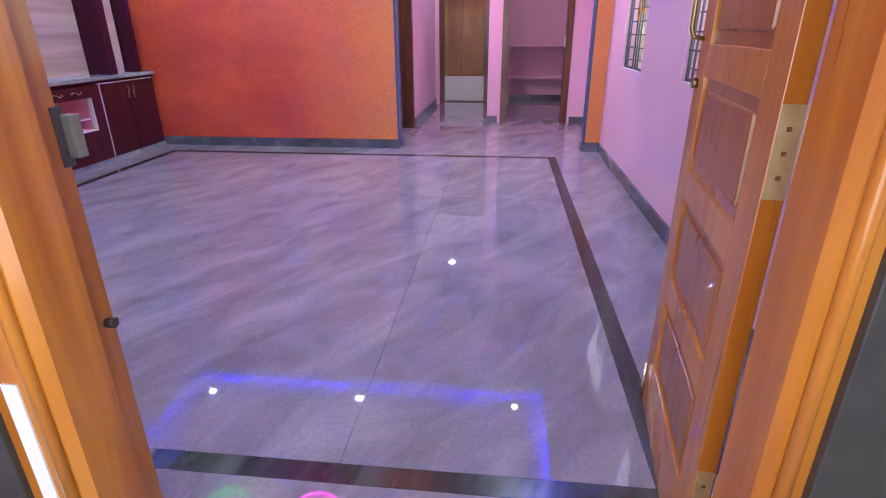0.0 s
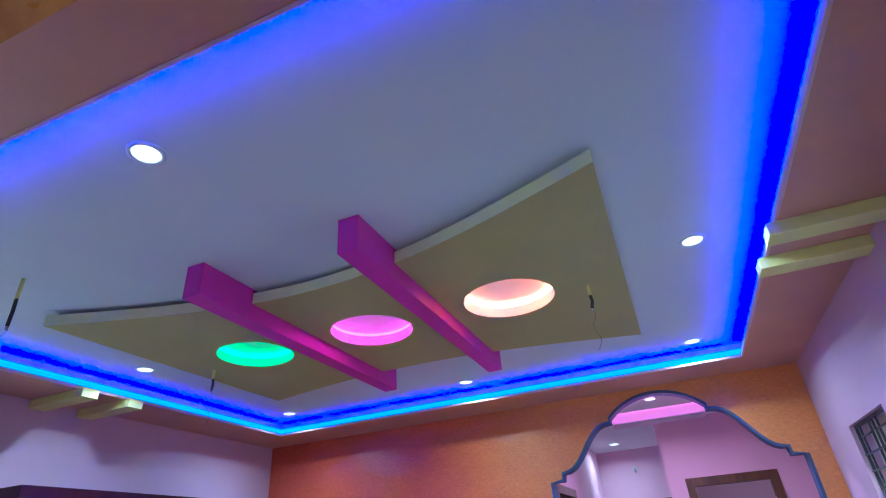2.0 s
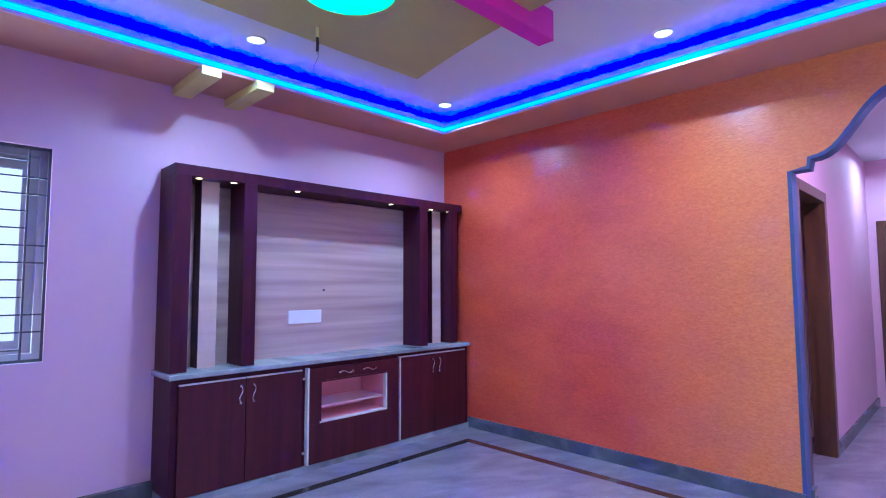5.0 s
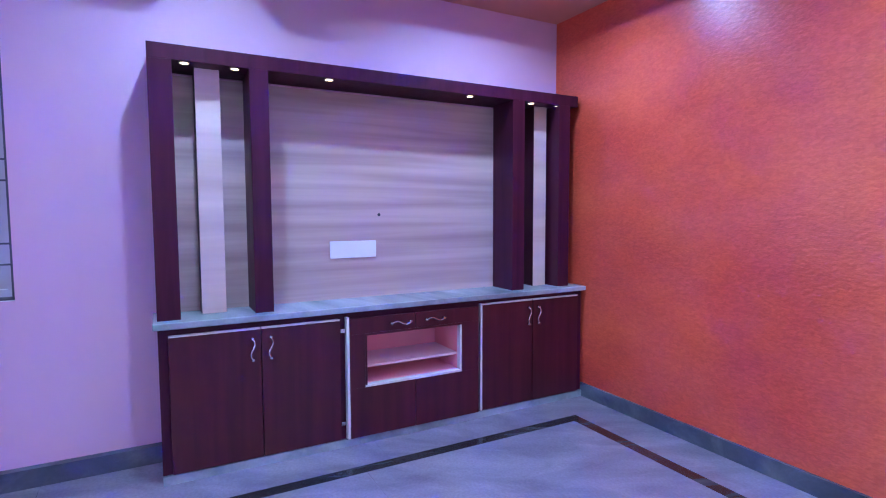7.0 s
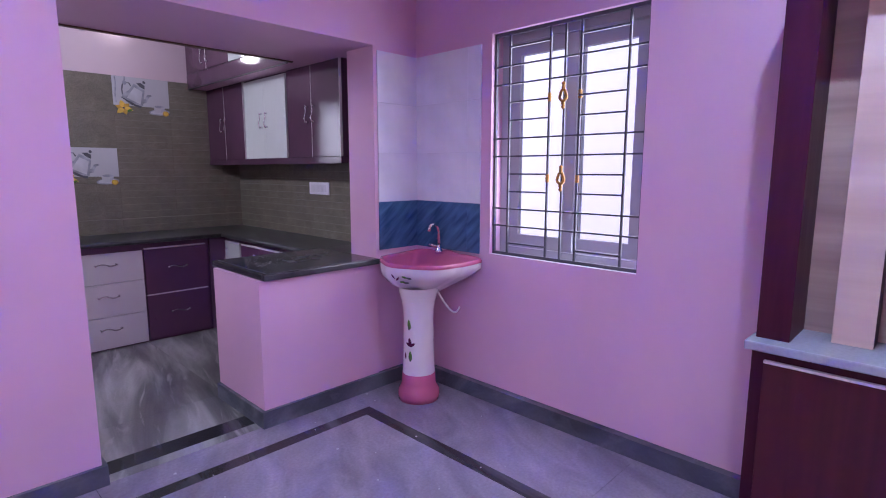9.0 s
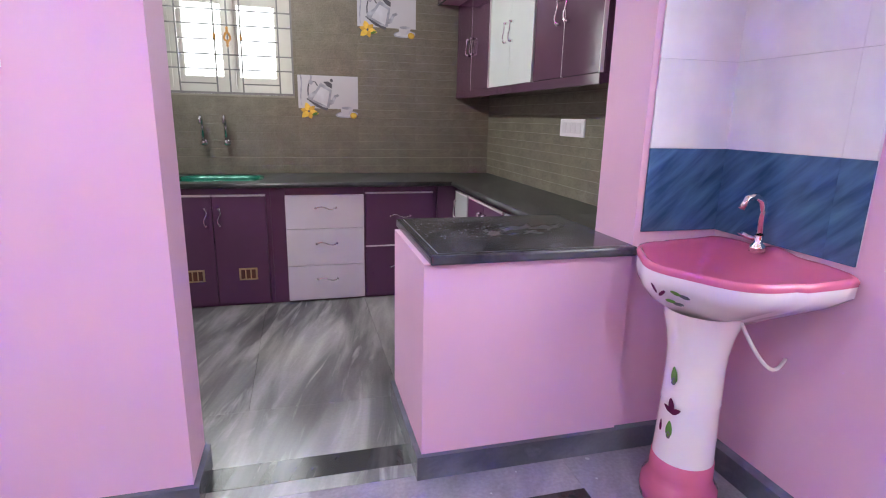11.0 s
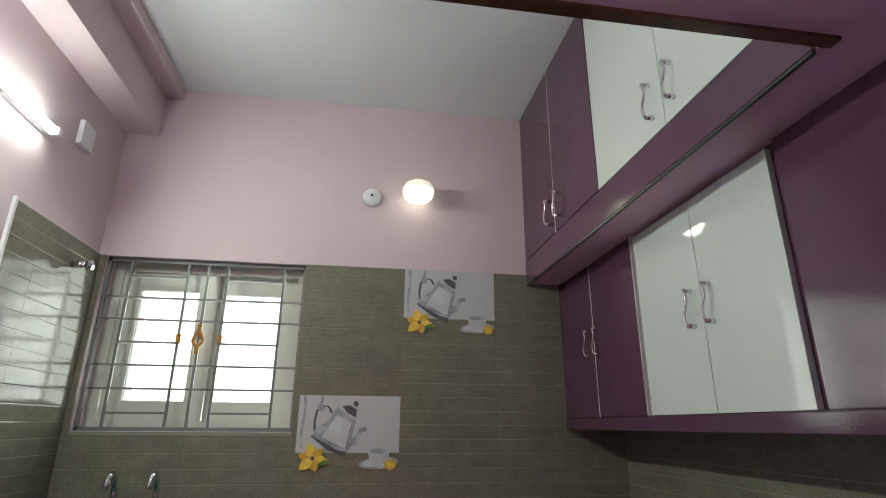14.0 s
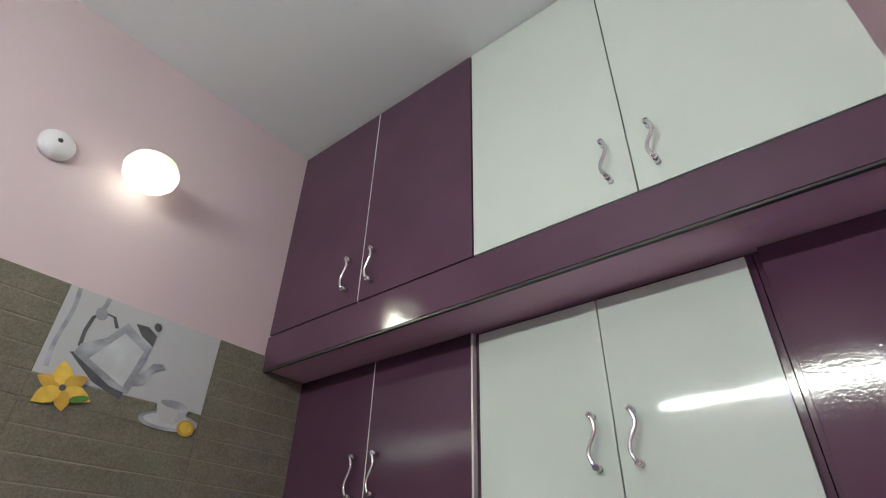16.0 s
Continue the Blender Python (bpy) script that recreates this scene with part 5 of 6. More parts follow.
    put("leaf_print", E(0.27, 0.93, 0.05, 0.03, 20), LEAF)


picture_tile(-2.5525, 1.591)
picture_tile(-3.005, 1.591 + 2 * TH)

# ---- kitchen fittings ----
bulb = thing("wall_lamp", (-2.603, KY, 2.577), "round white glass wall lamp, switched on", "wall lamp")
def ball(cx, cy, cz, prof, axis, sides=28):
    bm = lathe(bmesh.new(), 0, 0, prof, sides)
    turn = {"y": pose(cx, cy, cz, -90, 0, 0), "x": pose(cx, cy, cz, 0, 90, 0), "-x": pose(cx, cy, cz, 0, -90, 0)}[axis]
    bmesh.ops.transform(bm, matrix=turn, verts=bm.verts)
    return bm


part("bracket", tube(bmesh.new(), [(-2.603, KY, 2.600), (-2.603, KY + 0.03, 2.600)], 0.022, 14), PLASTIC, bulb)
part("base", lathe(bmesh.new(), -2.603, KY + 0.096, [(0.0, 2.640), (0.040, 2.636), (0.066, 2.620), (0.077, 2.598), (0.079, 2.586)], 28), BULBSIDE, bulb, "cream upper shell")
part("globe", lathe(bmesh.new(), -2.603, KY + 0.096, [(0.0785, 2.5855), (0.074, 2.560), (0.056, 2.539), (0.030, 2.528), (0.0, 2.525)], 28), BULB, bulb, "lit white underside")
disk = disk_lamp("kitchen_bulb_lamp", -2.603, KY + 0.14, 2.577, 0.14, 1.2, (1.0, 0.96, 0.90), 180)
disk.matrix_world = look((-2.603, KY + 0.096, 2.512), (-2.603, 0.6, 1.2))
disk.data.spread = radians(115)
det = thing("gas_detector", (-2.373, KY, 2.570), "small round white detector on the kitchen wall", "detector")
part("body", ball(-2.373, KY, 2.570, [(0.0, 0.0), (0.045, 0.0), (0.047, 0.020), (0.036, 0.034), (0.0, 0.038)], "y"), PLASTIC, det)
part("eye", ball(-2.373, KY + 0.0375, 2.574, [(0.007, 0.0), (0.006, 0.003), (0.0, 0.003)], "y"), DARKPLASTIC, det)
tubelamp = thing("tube_light", (KX, 0.2, 2.46), "white tube light on the kitchen wall, switched on", "tube light")
part("batten", boxed(KX - 0.028, -0.655, 2.485, KX, 0.55, 2.515, bevel=0.003), PLASTIC, tubelamp)
part("tube", tube(bmesh.new(), [(KX - 0.045, -0.635, 2.497), (KX - 0.045, 0.53, 2.497)], 0.013, 12), TUBE, tubelamp)
part("end_cap", boxed(KX - 0.060, -0.660, 2.480, KX - 0.026, -0.635, 2.514, bevel=0.003), PLASTIC, tubelamp)
area_lamp("tube_light_lamp", (KX - 0.065, -0.05, 2.497), (-3.0, -0.05, 1.7), 1.1, 0.03, 11, (0.95, 0.97, 1.0))
jb = thing("junction_box", (KX, -0.90, 2.62), "square white junction box on the kitchen wall", "junction box")
part("cover", boxed(KX - 0.022, -0.95, 2.565, KX, -0.85, 2.675, bevel=0.004), PLASTIC, jb)
for tx in (-1.420, -1.578):
    tap = thing("wall_tap", (tx, KY + 0.01, 1.10), "chrome wall tap with a swan neck above the sink", "tap", "kitchen taps")
    part("flange", ball(tx, KY + 0.011, 1.085, [(0.0, 0.0), (0.026, 0.0), (0.024, 0.008), (0.014, 0.012)], "y"), STEEL, tap)
    part("body", tube(bmesh.new(), [(tx, KY + 0.012, 1.085), (tx, KY + 0.065, 1.085)], 0.013, 12), STEEL, tap)
    part("spout", tube(bmesh.new(), [(tx, KY + 0.055, 1.085), (tx, KY + 0.060, 1.20), (tx, KY + 0.075, 1.250), (tx, KY + 0.105, 1.275), (tx, KY + 0.140, 1.262), (tx, KY + 0.155, 1.225)], 0.0120, 10), STEEL, tap)
    part("knob", ball(tx, KY + 0.062, 1.085, [(0.0, 0.0), (0.018, 0.0), (0.020, 0.014), (0.014, 0.024), (0.0, 0.026)], "y"), STEEL, tap)
ft = thing("water_valve", (KX - 0.01, -1.02, 2.09), "small chrome water valve on the tiled kitchen wall", "valve")
part("body", tube(bmesh.new(), [(KX - 0.004, -1.02, 2.09), (KX - 0.07, -1.02, 2.09)], 0.014, 10), STEEL, ft)
part("knob", ball(KX - 0.07, -1.02, 2.09, [(0.0, 0.0), (0.022, 0.0), (0.020, 0.02), (0.0, 0.022)], "-x"), STEEL, ft)


def switch_plate(name, at, w, h, modules, label, body=PLASTIC, keys=UPVC):
    """A plate with a raised rim and rocker switches. at(u, z, d): world place, d metres proud of the wall."""
    o = at(0, 0, 0)
    s = thing(name, o, label, "switch")
    part("plate", box(bmesh.new(), *at(-w / 2, -h / 2, 0.0), *at(w / 2, h / 2, 0.010), bevel=0.003), body, s)
    for cx, cz, mw, mh in modules:
        part("rocker", box(bmesh.new(), *at(cx - mw / 2, cz - mh / 2, 0.0102), *at(cx + mw / 2, cz + mh / 2, 0.0135), bevel=0.001), keys, s)
    return s


kp = switch_plate("switch_plate", lambda u, z, d: (XL + 0.0145 + d, 0.235 + u, 1.258 + z), 0.285, 0.100, [(-0.085 + 0.057 * k, 0, 0.048, 0.06) for k in range(4)], "white four-module switch plate on the kitchen tiles")
sp = switch_plate("switch_plate", lambda u, z, d: (-1.218 - u, YF + d, 1.485 + z), 0.296, 0.172,
                  [(-0.070, 0.038, 0.125, 0.066), (0.068, 0.038, 0.085, 0.066), (-0.108, -0.038, 0.046, 0.066), (-0.058, -0.038, 0.046, 0.066), (-0.008, -0.038, 0.046, 0.066), (0.085, -0.038, 0.095, 0.066)],
                  "white switch board with sockets on the pink wall")
part("regulator_knob", ball(-1.286, YF + 0.0136, 1.523, [(0.019, 0.0), (0.017, 0.012), (0.0, 0.013)], "y", 20), PLASTIC, sp)
for k in range(3):
    part("socket_hole", ball(-1.323 + 0.012 * (k - 1), YF + 0.0136, 1.447 + (0.010 if k == 1 else -0.006), [(0.003, 0.0), (0.003, 0.0006), (0.0, 0.0006)], "y", 10), DARKPLASTIC, sp)
switch_plate("switch_plate", lambda u, z, d: (XR - d, 4.385 + u, 1.443 + z), 0.235, 0.170, [(-0.078 + 0.052 * (k % 4), 0.037 - 0.074 * (k // 4), 0.045, 0.055) for k in range(8)], "lilac tinted switch board on the lilac wall", LILACPLASTIC, LILACPLASTIC)

# ---- wash basin and its tiles ----
tiles_basin = setting("tiling_basin", box(boxed(XL, YF, 0.903, XL + 0.003, 1.960, 2.125), XL + 0.003, YF, 0.903, -3.312, YF + 0.003, 2.125), PALEGROUT, "pale and blue wall tiles in the wash basin corner", "tiling")
def flat_tile(w, h, mat):
    key = (w, h, mat.name)
    if key not in TILE_DATA:
        TILE_DATA[key] = mesh("tile", boxed(0.0004, 0.0, 0.0004, w - 0.0004, 0.006, h - 0.0004), mat)
    return TILE_DATA[key]


for row in range(4):
    mat = TILEBLUE if row == 0 else TILEPALE
    z = 0.903 + 0.3055 * row
    piece("tile", flat_tile(0.330, 0.3055, mat), (XL + 0.003, YF + 0.003, z), tiles_basin)
    for y0, w in ((YF + 0.003, 0.455), (YF + 0.458, 0.102)):
        p = piece("tile", flat_tile(w, 0.3055, mat), (XL + 0.003, y0 + w, z), tiles_basin)
        p.rotation_euler = (0, 0, radians(-90))

basin = thing("wash_basin", (-3.375, 1.675, 0), "white and rose ceramic pedestal wash basin with painted flowers", "wash basin")
BCX, BCY = -3.415, 1.708
def reach(a):
    """How far the rim goes at an angle: rounded and lightly scalloped in front, straight along the wall behind."""
    c, s = math.cos(a), math.sin(a)
    if c >= 0:
        return (1 + 0.03 * math.cos(6 * a)) / math.sqrt((c / 0.262) ** 2 + (s / 0.285) ** 2)
    return min((BCX - XL - 0.012) / max(-c, 1e-6), 0.290 / max(abs(s), 1e-6))


def bowl(rows, mat, name, cap):
    bm = bmesh.new()
    n = 72
    rings = [[bm.verts.new((BCX + s * reach(2 * math.pi * k / n) * math.cos(2 * math.pi * k / n) + sh, BCY + s * reach(2 * math.pi * k / n) * math.sin(2 * math.pi * k / n) + shy,
                            z + rise * max(0.0, -math.cos(2 * math.pi * k / n)) ** 2 * (1 + 0.22 * math.cos(16 * math.pi * k / n)))) for k in range(n)] for s, z, rise, sh, shy in rows]
    for ra, rb in zip(rings, rings[1:]):
        for k in range(n):
            bm.faces.new((ra[k], ra[(k + 1) % n], rb[(k + 1) % n], rb[k])).smooth = True
    if cap:
        bm.faces.new(rings[-1])
    return part(name, bm, mat, basin)


bowl([(0.99, 0.850, 0.020, 0, 0), (0.985, 0.815, 0.016, 0, 0), (0.90, 0.775, 0.008, 0.004, -0.022), (0.72, 0.730, 0, 0.008, -0.045), (0.50, 0.695, 0, 0.012, -0.035), (0.34, 0.670, 0, 0.02, -0.02)], CERAMIC, "bowl", True)
bowl([(0.992, 0.849, 0.020, 0, 0), (1.0, 0.862, 0.024, 0, 0), (0.975, 0.873, 0.026, 0, 0), (0.93, 0.870, 0.025, 0, 0), (0.86, 0.855, 0.020, 0.008, -0.012), (0.76, 0.800, 0.008, 0.018, -0.03), (0.58, 0.748, 0, 0.03, -0.04), (0.38, 0.732, 0, 0.04, -0.035), (0.12, 0.728, 0, 0.04, -0.03)], ROSE, "rim", True)
part("drain", lathe(bmesh.new(), BCX + 0.04, BCY - 0.03, [(0.0, 0.733), (0.022, 0.733), (0.026, 0.7295)], 16), STEEL, basin)
PCX, PCY = -3.360, 1.712
part("pedestal", lathe(bmesh.new(), PCX, PCY, [(0.101, 0.165), (0.097, 0.27), (0.094, 0.38), (0.096, 0.39), (0.094, 0.40), (0.092, 0.51), (0.095, 0.57), (0.105, 0.63), (0.118, 0.68), (0.120, 0.71)], 40), CERAMIC, basin)
part("foot", lathe(bmesh.new(), PCX, PCY, [(0.0, 0.0), (0.128, 0.0), (0.131, 0.03), (0.126, 0.065), (0.112, 0.085), (0.106, 0.11), (0.103, 0.168), (0.098, 0.170)], 40), ROSE, basin, "rose ceramic foot")


def decal(a_deg, z, w, h, turn, mat, r=0.0975):
    """A printed leaf on the round pedestal."""
    bm = bmesh.new()
    vs = []
    for k in range(14):
        t = 2 * math.pi * k / 14
        u, v = w * math.sin(t) * (1 - 0.35 * math.cos(t)), h * math.cos(t)
        c, s = math.cos(radians(turn)), math.sin(radians(turn))
        u, v = c * u - s * v, s * u + c * v
        a = radians(a_deg) + u / r
        vs.append(bm.verts.new((PCX + (r + 0.0012) * math.cos(a), PCY + (r + 0.0012) * math.sin(a), z + v)))
    bm.faces.new(vs)
    return part("painted_leaf", bm, mat, basin)


for a, z, w, h, turn, mat in ((12, 0.49, 0.012, 0.030, 5, LEAF), (12, 0.468, 0.008, 0.014, 0, INK), (14, 0.385, 0.011, 0.022, 10, PLUM), (8, 0.365, 0.009, 0.020, 70, PLUM), (24, 0.365, 0.010, 0.020, -60, PLUM),
                              (16, 0.295, 0.012, 0.030, 0, LEAF), (16, 0.272, 0.008, 0.014, 0, INK), (-6, 0.29, 0.007, 0.022, 0, PLUM)):
    decal(a, z, w, h, turn, mat)
for a, z, mat, turn in ((20, 0.800, LEAF, 80), (26, 0.795, INK, 80), (16, 0.770, LEAF, 95), (22, 0.766, INK, 95), (4, 0.798, PLUM, 40), (9, 0.786, PLUM, 130)):
    rr = reach(radians(a)) * (0.975 if z > 0.79 else 0.94)
    bm = bmesh.new()
    vs = []
    for k in range(12):
        t = 2 * math.pi * k / 12
        u, v = 0.006 * math.sin(t), 0.018 * math.cos(t)
        c, s = math.cos(radians(turn)), math.sin(radians(turn))
        u, v = c * u - s * v, s * u + c * v
        ang = radians(a) + u / rr
        vs.append(bm.verts.new((BCX + (rr + 0.004 + 0.25 * v) * math.cos(ang), BCY + (rr + 0.004 + 0.25 * v) * math.sin(ang), z + v)))
    bm.faces.new(vs)
    part("painted_leaf", bm, mat, basin)
fa = thing("basin_tap", (-3.570, 1.680, 0.885), "chrome swan neck tap on the wash basin", "tap")
part("base", lathe(bmesh.new(), -3.570, 1.680, [(0.0, 0.885), (0.026, 0.885), (0.024, 0.905), (0.014, 0.915), (0.014, 0.94)], 16), STEEL, fa)
part("spout", tube(bmesh.new(), [(-3.570, 1.680, 0.92), (-3.570, 1.680, 1.02), (-3.560, 1.680, 1.055), (-3.530, 1.680, 1.072), (-3.498, 1.680, 1.065), (-3.480, 1.680, 1.032)], 0.0105, 10), STEEL, fa)
part("lever", tube(bmesh.new(), [(-3.570, 1.680, 0.925), (-3.555, 1.650, 0.93), (-3.545, 1.620, 0.94)], 0.009, 8), STEEL, fa)
part("hose", tube(bmesh.new(), [(-3.40 - 0.236 * (k / 14) ** 1.2, 1.80 + 0.05 * math.sin(math.pi * k / 14), 0.74 - 0.20 * k / 14 - 0.085 * math.sin(math.pi * k / 14)) for k in range(15)], 0.006, 8), PLASTIC, basin, "white plastic hose")

# ---- entrance door ----
EDGING = material("near_black_edging", (0.045, 0.043, 0.044), 0.4, vary=0.2, scale=14)
DULLBRASS = material("aged_brass", (0.30, 0.23, 0.10), 0.35, metal=1.0, vary=0.2, scale=30)
fr = new("door_1")
fr.location = (0.32, 1.3, 0)
ORIGIN[fr.name] = Vector(fr.location)
tagged(fr, "varnished teak entrance door frame", "door frame", kind="structure")
def jamb(x_wall, x_stop, x_in):
    """A rebated post: the stop on the outer side reaches further into the opening."""
    return prism(bmesh.new(), [(x_wall, 1.165), (x_stop - (x_stop - x_wall) * 0.12, 1.165), (x_stop, 1.178), (x_stop, 1.285), (x_in, 1.295), (x_in, 1.402), (x_wall, 1.402)], "z", 0, DOOR_TOP)


part("jamb", jamb(DOOR_X0, -0.213, -0.280), TEAK, fr)
part("jamb", jamb(DOOR_X1, 0.936, 1.000), TEAK, fr)
part("head", boxed(-0.280, 1.165, DOOR_TOP - 0.09, 1.000, 1.402, DOOR_TOP), TEAK, fr)
for x0, x1 in ((-0.280, -0.213), (0.936, 1.000)):
    part("moulding", tube(bmesh.new(), [((x0 + x1) / 2, 1.160, 0.0), ((x0 + x1) / 2, 1.160, DOOR_TOP - 0.09)], 0.012, 10), TEAK, fr)
part("architrave", boxed(DOOR_X0 - 0.09, 1.150, 0, DOOR_X0 + 0.03, 1.1695, DOOR_TOP + 0.06, bevel=0.004), EDGING, fr, "near-black granite edging")
part("architrave", boxed(DOOR_X1 - 0.03, 1.150, 0, DOOR_X1 + 0.16, 1.1695, DOOR_TOP + 0.06, bevel=0.004), EDGING, fr, "near-black granite edging")
part("lock_keep", boxed(-0.284, 1.385, 0.960, -0.2765, 1.412, 1.070, bevel=0.002), IRON, fr, "steel lock keep")
part("lock_keep_box", boxed(-0.2805, 1.4025, 0.975, -0.258, 1.428, 1.055, bevel=0.004), GREYIRON, fr, "steel lock keep box")
part("latch_knob", tube(bmesh.new(), [(-0.250, 1.350, 0.655), (-0.240, 1.350, 0.655), (-0.232, 1.350, 0.655)], 0.011, 12), DARKPLASTIC, fr, "small dark knob")
part("white_strip", boxed(-0.310, 1.1605, 0, -0.280, 1.1645, 0.64), PLASTIC, fr, "white plastic strip")
leaf = thing("entrance_door", (0.998, 1.412, 0), "open panelled teak entrance door leaf standing against the hall", "door")
LW, LT = 0.672, 0.038
def lb(u0, d0, z0, u1, d1, z1, bevel=0.002):
    """A box in the leaf's own measure: u from the hinge, d through its thickness."""
    bm = boxed(u0, d0, z0, u1, d1, z1, bevel=bevel)
    bmesh.ops.transform(bm, matrix=pose(0.998, 1.412, 0, 0, 0, 83.0), verts=bm.verts)
    return bm


def leaf_tube(pts, r):
    bm = tube(bmesh.new(), pts, r, 10)
    bmesh.ops.transform(bm, matrix=pose(0.998, 1.412, 0, 0, 0, 83.0), verts=bm.verts)
    return bm


part("stile", lb(0, 0, 0.006, 0.105, LT, 2.06), TEAK, leaf)
part("stile", lb(LW - 0.105, 0, 0.006, LW, LT, 2.06), TEAK, leaf)
rails = [(0.006, 0.20), (0.44, 0.52), (0.76, 0.84), (1.08, 1.16), (1.40, 1.48), (1.72, 1.80), (1.95, 2.06)]
for z0, z1 in rails:
    part("rail", lb(0.105, 0, z0, LW - 0.105, LT, z1), TEAK, leaf)
for (a, b), (c, d) in zip(rails, rails[1:]):
    part("panel", lb(0.105, 0.010, b, LW - 0.105, LT - 0.010, c, 0), TEAKDOOR, leaf)
    part("raised_field", lb(0.135, 0.002, b + 0.03, LW - 0.135, LT - 0.002, c - 0.03, 0.007), TEAKDOOR, leaf)
for hz in (0.25, 1.005, 1.80):
    h = part("hinge", lb(-0.0025, 0.002, hz - 0.078, 0.0, LT - 0.002, hz + 0.078, 0), BRASS, leaf, "brass butt hinge")
    part("knuckle", leaf_tube([(-0.008, -0.006, hz - 0.078), (-0.008, -0.006, hz + 0.078)], 0.007), BRASS, h)
    for k in (-1, 0, 1):
        part("screw", lb(-0.0035, LT / 2 - 0.004, hz - 0.004 + 0.04 * k, -0.0025, LT / 2 + 0.004, hz + 0.004 + 0.04 * k, 0), STEEL, h)
part("pull_handle", leaf_tube([(LW - 0.025, LT, 1.17), (LW - 0.025, LT + 0.026, 1.175), (LW - 0.025, LT + 0.034, 1.195), (LW - 0.025, LT + 0.034, 1.345), (LW - 0.025, LT + 0.026, 1.365), (LW - 0.025, LT, 1.37)], 0.006), DULLBRASS, leaf, "brass pull handle")
part("lock_knob", leaf_tube([(LW - 0.03, LT, 1.06), (LW - 0.03, LT + 0.014, 1.06)], 0.014), DULLBRASS, leaf, "brass lock")
part("floor_bolt", leaf_tube([(LW - 0.02, LT + 0.008, 0.02), (LW - 0.02, LT + 0.008, 0.16)], 0.006), STEEL, leaf, "steel bolt")

# ---- passage ----
def door_frame(name, label, bars):
    f = new(name)
    f.location = bars[0][:3]
    ORIGIN[f.name] = Vector(f.location)
    tagged(f, label, "door frame", kind="structure")
    for k, b in enumerate(bars):
        part("jamb" if k < 2 else "head", boxed(*b, bevel=0.004), DARKTEAK, f)
    return f


f2 = door_frame("door_2", "dark brown wooden door frame of a small room", [(0.478, 8.045, 0, 0.560, 8.19, 2.105), (1.302, 8.045, 0, 1.384, 8.19, 2.105), (0.560, 8.045, 2.02, 1.302, 8.19, 2.105)])
for hz in (1.05, 1.78):
    for x0, x1 in ((0.5605, 0.566), (1.296, 1.3015)):
        part("hinge", boxed(x0, 8.10, hz - 0.07, x1, 8.16, hz + 0.07), PLASTIC, f2, "white hinge plate")
door_frame("door_3", "dark brown wooden door frame at the passage end", [(-0.585, 10.015, 0, -0.510, 10.16, 2.050), (0.175, 10.015, 0, 0.250, 10.16, 2.050), (-0.510, 10.015, 1.975, 0.175, 10.16, 2.050)])
door_frame("door_4", "dark brown wooden door frame on the passage side", [(-0.79, 6.62, 0, -0.640, 6.70, 2.08), (-0.79, 7.54, 0, -0.640, 7.62, 2.08), (-0.79, 6.70, 2.0, -0.640, 7.54, 2.08)])
sd = thing("side_door", (-0.80, 6.72, 0), "brown wooden door standing half open into the side room", "door")
part("leaf", boxed(-1.58, 6.705, 0.006, -0.79, 6.740, 1.99, bevel=0.003), DARKTEAK, sd)
wr = thing("wardrobe", (-0.2, 10.75, 0), "golden wood wardrobe with a white base drawer", "wardrobe")
part("carcass", boxed(-0.90, 10.42, 0, 0.50, 11.0, 2.35), OAKPLY, wr)
for x0, x1, hx in ((-0.62, -0.105, -0.14), (-0.10, 0.40, -0.065)):
    d = part("door", boxed(x0, 10.40, 0.455, x1, 10.418, 2.30, bevel=0.002), OAKPLY, wr)
    part("handle", wave_handle(hx, 10.40, 1.20, "z", 0.16, (0, -1, 0)), STEEL, d, "chrome handle")
part("base_drawer", boxed(-0.62, 10.39, 0.02, 0.40, 10.418, 0.44, bevel=0.003), GLOSSWHITE, wr, "white base drawer")
for hz, nm in ((0.40, "a"), (0.92, "b")):
    sh = thing("wall_shelf", (1.2, 10.6, hz), "pink painted wall shelf in the small room", "shelf", "small room shelves")
    part("board", boxed(0.421, 10.45, hz, 2.39, 10.749, hz + 0.03), PINK, sh)
kn = thing("wall_hook", (1.02, 10.73, 2.0), "small dark hook on the pink wall", "hook")
part("body", ball(1.077, 10.75, 1.92, [(0.0, -0.03), (0.02, -0.03), (0.015, -0.005), (0.0, 0.0)], "y", 12), DARKPLASTIC, kn)
lh = thing("lamp_holder", (-0.147, 10.03, 2.447), "small white empty lamp holder on the pink passage wall", "lamp holder")
part("plate", ball(-0.147, 10.03, 2.47, [(0.0, 0.0), (0.032, 0.0), (0.030, -0.012), (0.0, -0.014)], "y", 18), PLASTIC, lh)
part("socket", tube(bmesh.new(), [(-0.147, 10.02, 2.47), (-0.147, 9.985, 2.455), (-0.147, 9.975, 2.415)], 0.014, 12), GREYUPVC, lh, "grey bulb socket")
pl = thing("downlight", (-0.30, 9.35, 2.74), "round white downlight in the passage ceiling, switched on", "ceiling light", "passage downlights")
part("trim_ring", lathe(bmesh.new(), -0.30, 9.35, [(0.05, 2.736), (0.055, 2.730), (0.068, 2.732), (0.070, 2.7395)], 28), PLASTIC, pl)
part("lens", disc(bmesh.new(), -0.30, 9.35, 2.734, 0.05), LAMPWHITE, pl)
ap = thing("downlight", (0.36, 6.80, 2.74), "pink tinted downlight behind the arch, switched on", "ceiling light", "passage downlights")
part("trim_ring", lathe(bmesh.new(), 0.36, 6.80, [(0.045, 2.736), (0.050, 2.730), (0.062, 2.732), (0.064, 2.7395)], 28), PLASTIC, ap)
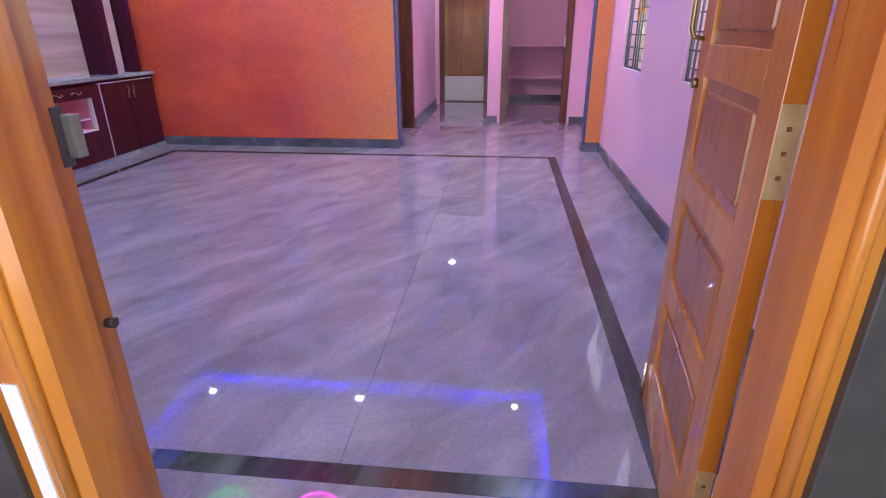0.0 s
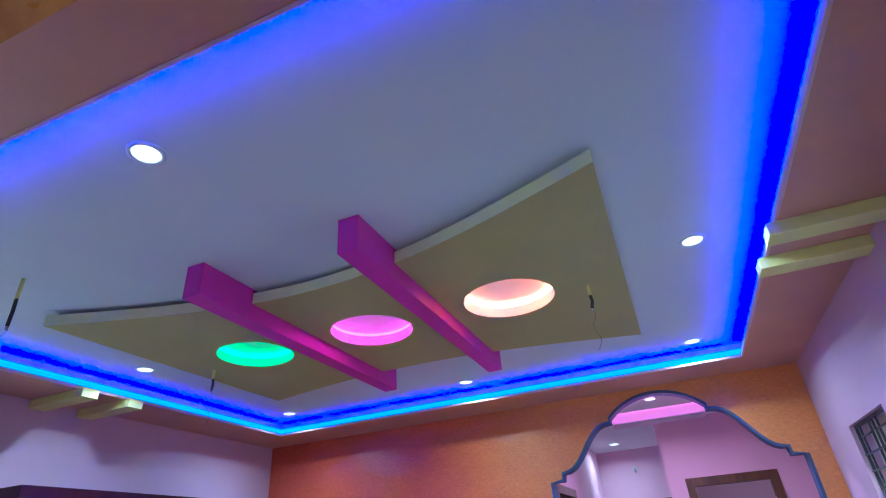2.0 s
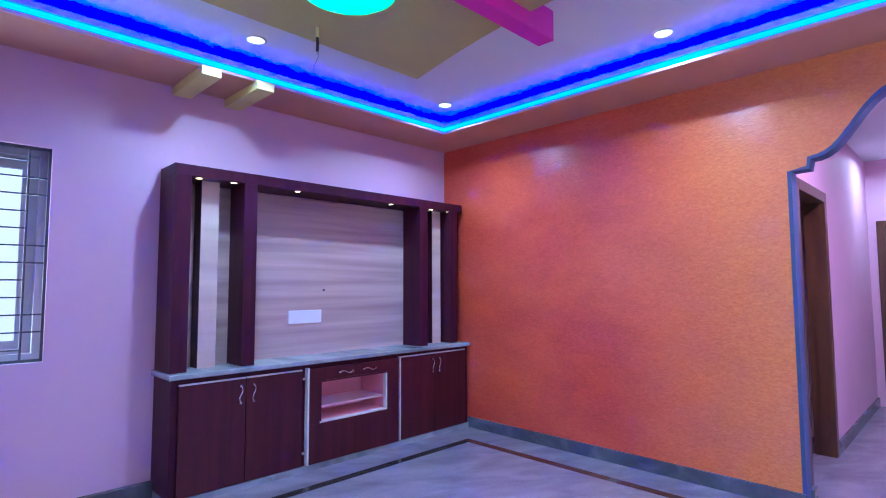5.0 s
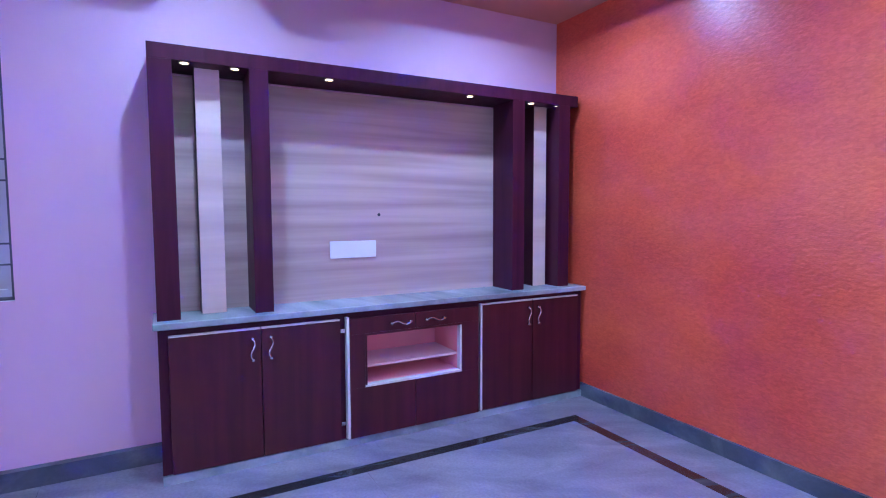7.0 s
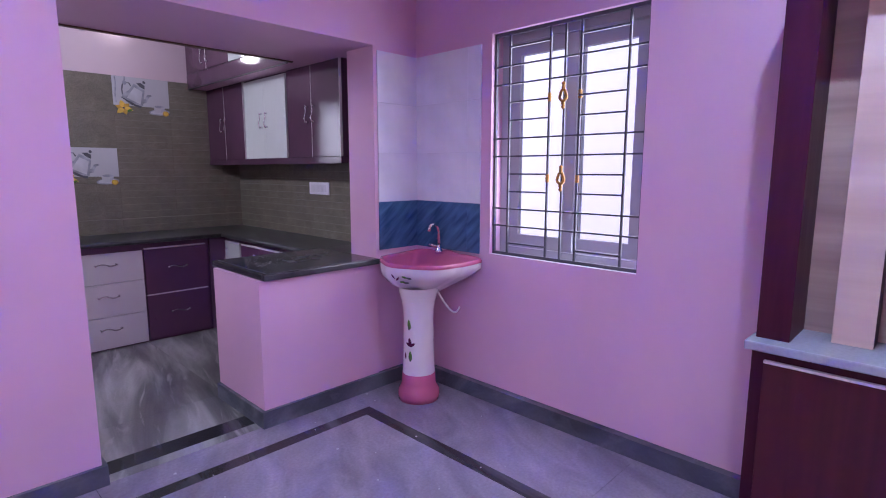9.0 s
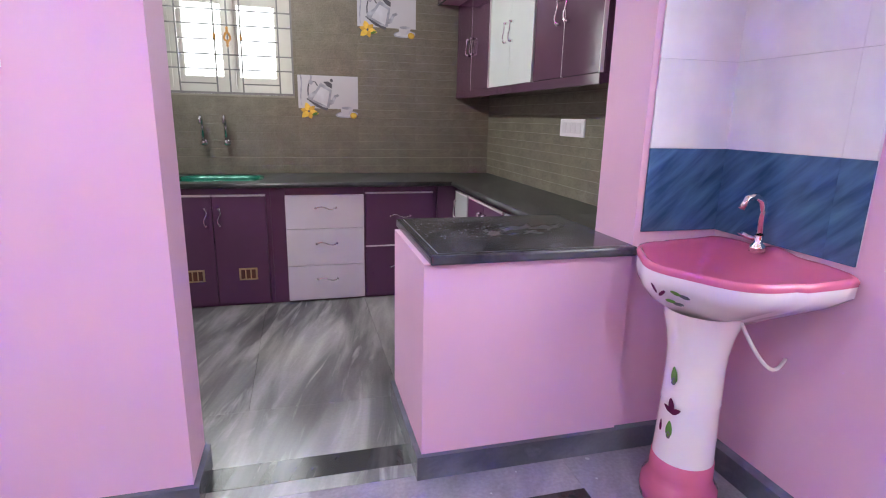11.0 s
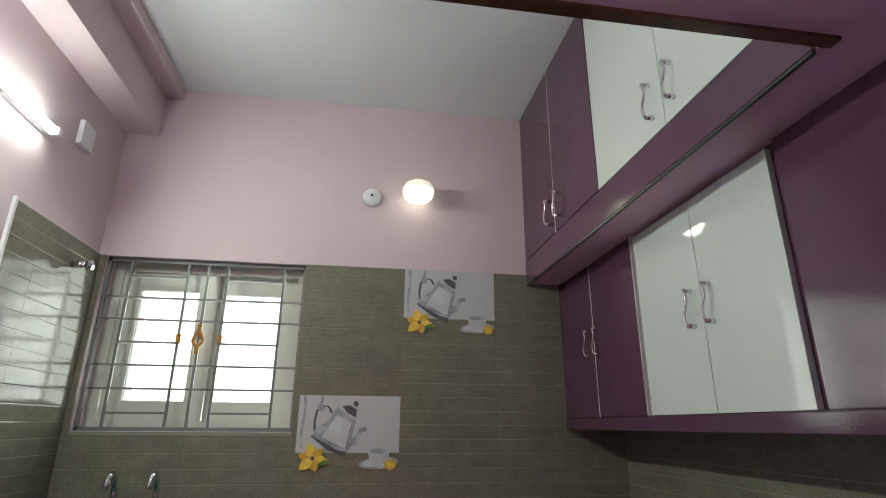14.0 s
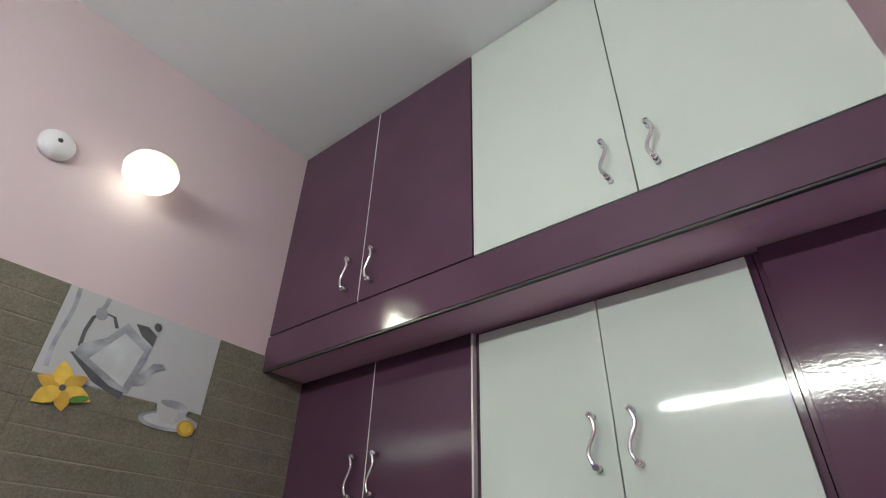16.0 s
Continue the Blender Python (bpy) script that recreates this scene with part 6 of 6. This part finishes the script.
part("lens", disc(bmesh.new(), 0.36, 6.80, 2.734, 0.045), LAMPPINK, ap)
setting("arch_ledge", boxed(0.002, YB + 0.128, 2.456, 0.778, YB + 0.30, 2.474), PINK, "pink painted light ledge behind the arch top", "trim")
al = thing("arch_led_strip", (0.39, YB + 0.135, 2.474), "glowing pink light strip on the ledge behind the arch", "light strip")
part("diffuser", boxed(0.004, YB + 0.129, 2.4745, 0.776, YB + 0.139, 2.548), STRIPSOFT, al, "soft pink glowing face")
part("strip", boxed(0.004, YB + 0.130, 2.5485, 0.776, YB + 0.138, 2.560), STRIPPINK, al)

# ---- hanging fan hooks and wires ----
def hook(x, y, z, length, tail):
    h = thing("fan_hook", (x, y, z), "bare ceiling fan hook with taped wires hanging down", "ceiling hook", "bare fan hooks")
    part("rod", tube(bmesh.new(), [(x, y, z), (x, y, z - length * 0.45)], 0.009, 8), YELLOW, h, "yellow sleeve")
    part("taped_wires", tube(bmesh.new(), [(x, y, z - length * 0.42), (x + 0.006, y, z - length * 0.7), (x - 0.004, y + 0.004, z - length)], 0.0085, 8), CABLE, h, "black taped wires")
    part("steel_end", tube(bmesh.new(), [(x - 0.004, y + 0.004, z - length * 0.80), (x - 0.006, y + 0.004, z - length * 1.08)], 0.006, 6), STEEL, h)
    pts = [(x - 0.004 + 0.012 * math.sin(k * 1.3), y + 0.01 * math.cos(k * 0.9), z - length - tail * k / 8) for k in range(9)]
    part("thin_wire", tube(bmesh.new(), pts, 0.0012, 5), CABLE, h)


hook(0.249, 3.910, PANEL, 0.135, 0.22)
hook(-2.281, 3.903, PANEL, 0.135, 0.22)
hook(-2.189, 2.559, CEIL, 0.24, 0.15)

# ---- security camera on the lilac wall ----
cc = thing("security_camera", (XR, 3.68, 2.50), "small white security camera on the lilac wall", "camera")
part("mount", ball(XR, 3.68, 2.53, [(0.0, 0.0), (0.035, 0.0), (0.033, -0.015), (0.0, -0.02)], "x", 20), PLASTIC, cc)
part("arm", tube(bmesh.new(), [(XR - 0.015, 3.68, 2.53), (XR - 0.05, 3.66, 2.51)], 0.010, 8), PLASTIC, cc)
part("body", tube(bmesh.new(), [(XR - 0.04, 3.70, 2.515), (XR - 0.09, 3.60, 2.480)], 0.030, 18), PLASTIC, cc)
part("lens", tube(bmesh.new(), [(XR - 0.0905, 3.599, 2.4798), (XR - 0.0925, 3.595, 2.478)], 0.018, 14), DARKPLASTIC, cc)

# ---- dust and crumbs on the floor by the basin, and dust on the bar top ----
random.seed(4)
for name, owner, n, x0, x1, y0, y1, z, rmax in (("floor_crumbs", None, 26, -3.5, -1.9, 1.45, 2.6, 0.0, 0.010), ("bar_dust", None, 70, -2.86, -2.55, 0.84, 1.24, COUNTER + 0.001, 0.0060)):
    bm = bmesh.new()
    for _ in range(n):
        cx, cy = random.uniform(x0, x1), random.uniform(y0, y1)
        r, a = random.uniform(0.003, rmax), random.uniform(0, 6.28)
        top = [bm.verts.new((cx + r * (0.5 + random.random() * 0.6) * math.cos(a + k * 1.05), cy + r * (0.5 + random.random() * 0.6) * math.sin(a + k * 1.05), z + 0.0012)) for k in range(6)]
        low = [bm.verts.new((v.co.x, v.co.y, z)) for v in top]
        bm.faces.new(top)
        for k in range(6):
            bm.faces.new((top[k], top[(k + 1) % 6], low[(k + 1) % 6], low[k]))
    ob = new(name, mesh(name, bm, BARDUST if name == "bar_dust" else DUST))
    tagged(ob, "scattered pale dust and plaster crumbs", "dust", kind="stuff")

# ---- floor slabs, laid last ----
for x0, y0, x1, y1, mat, owner in SLABS:
    g = 0.0008
    data = mesh("floor_slab", boxed(x0 + g, y0 + g, -0.0195, x1 - g, y1 - g, 0.0), mat)
    piece("floor_slab" if mat is not BAND else "border_band", data, (0, 0, 0), owner)
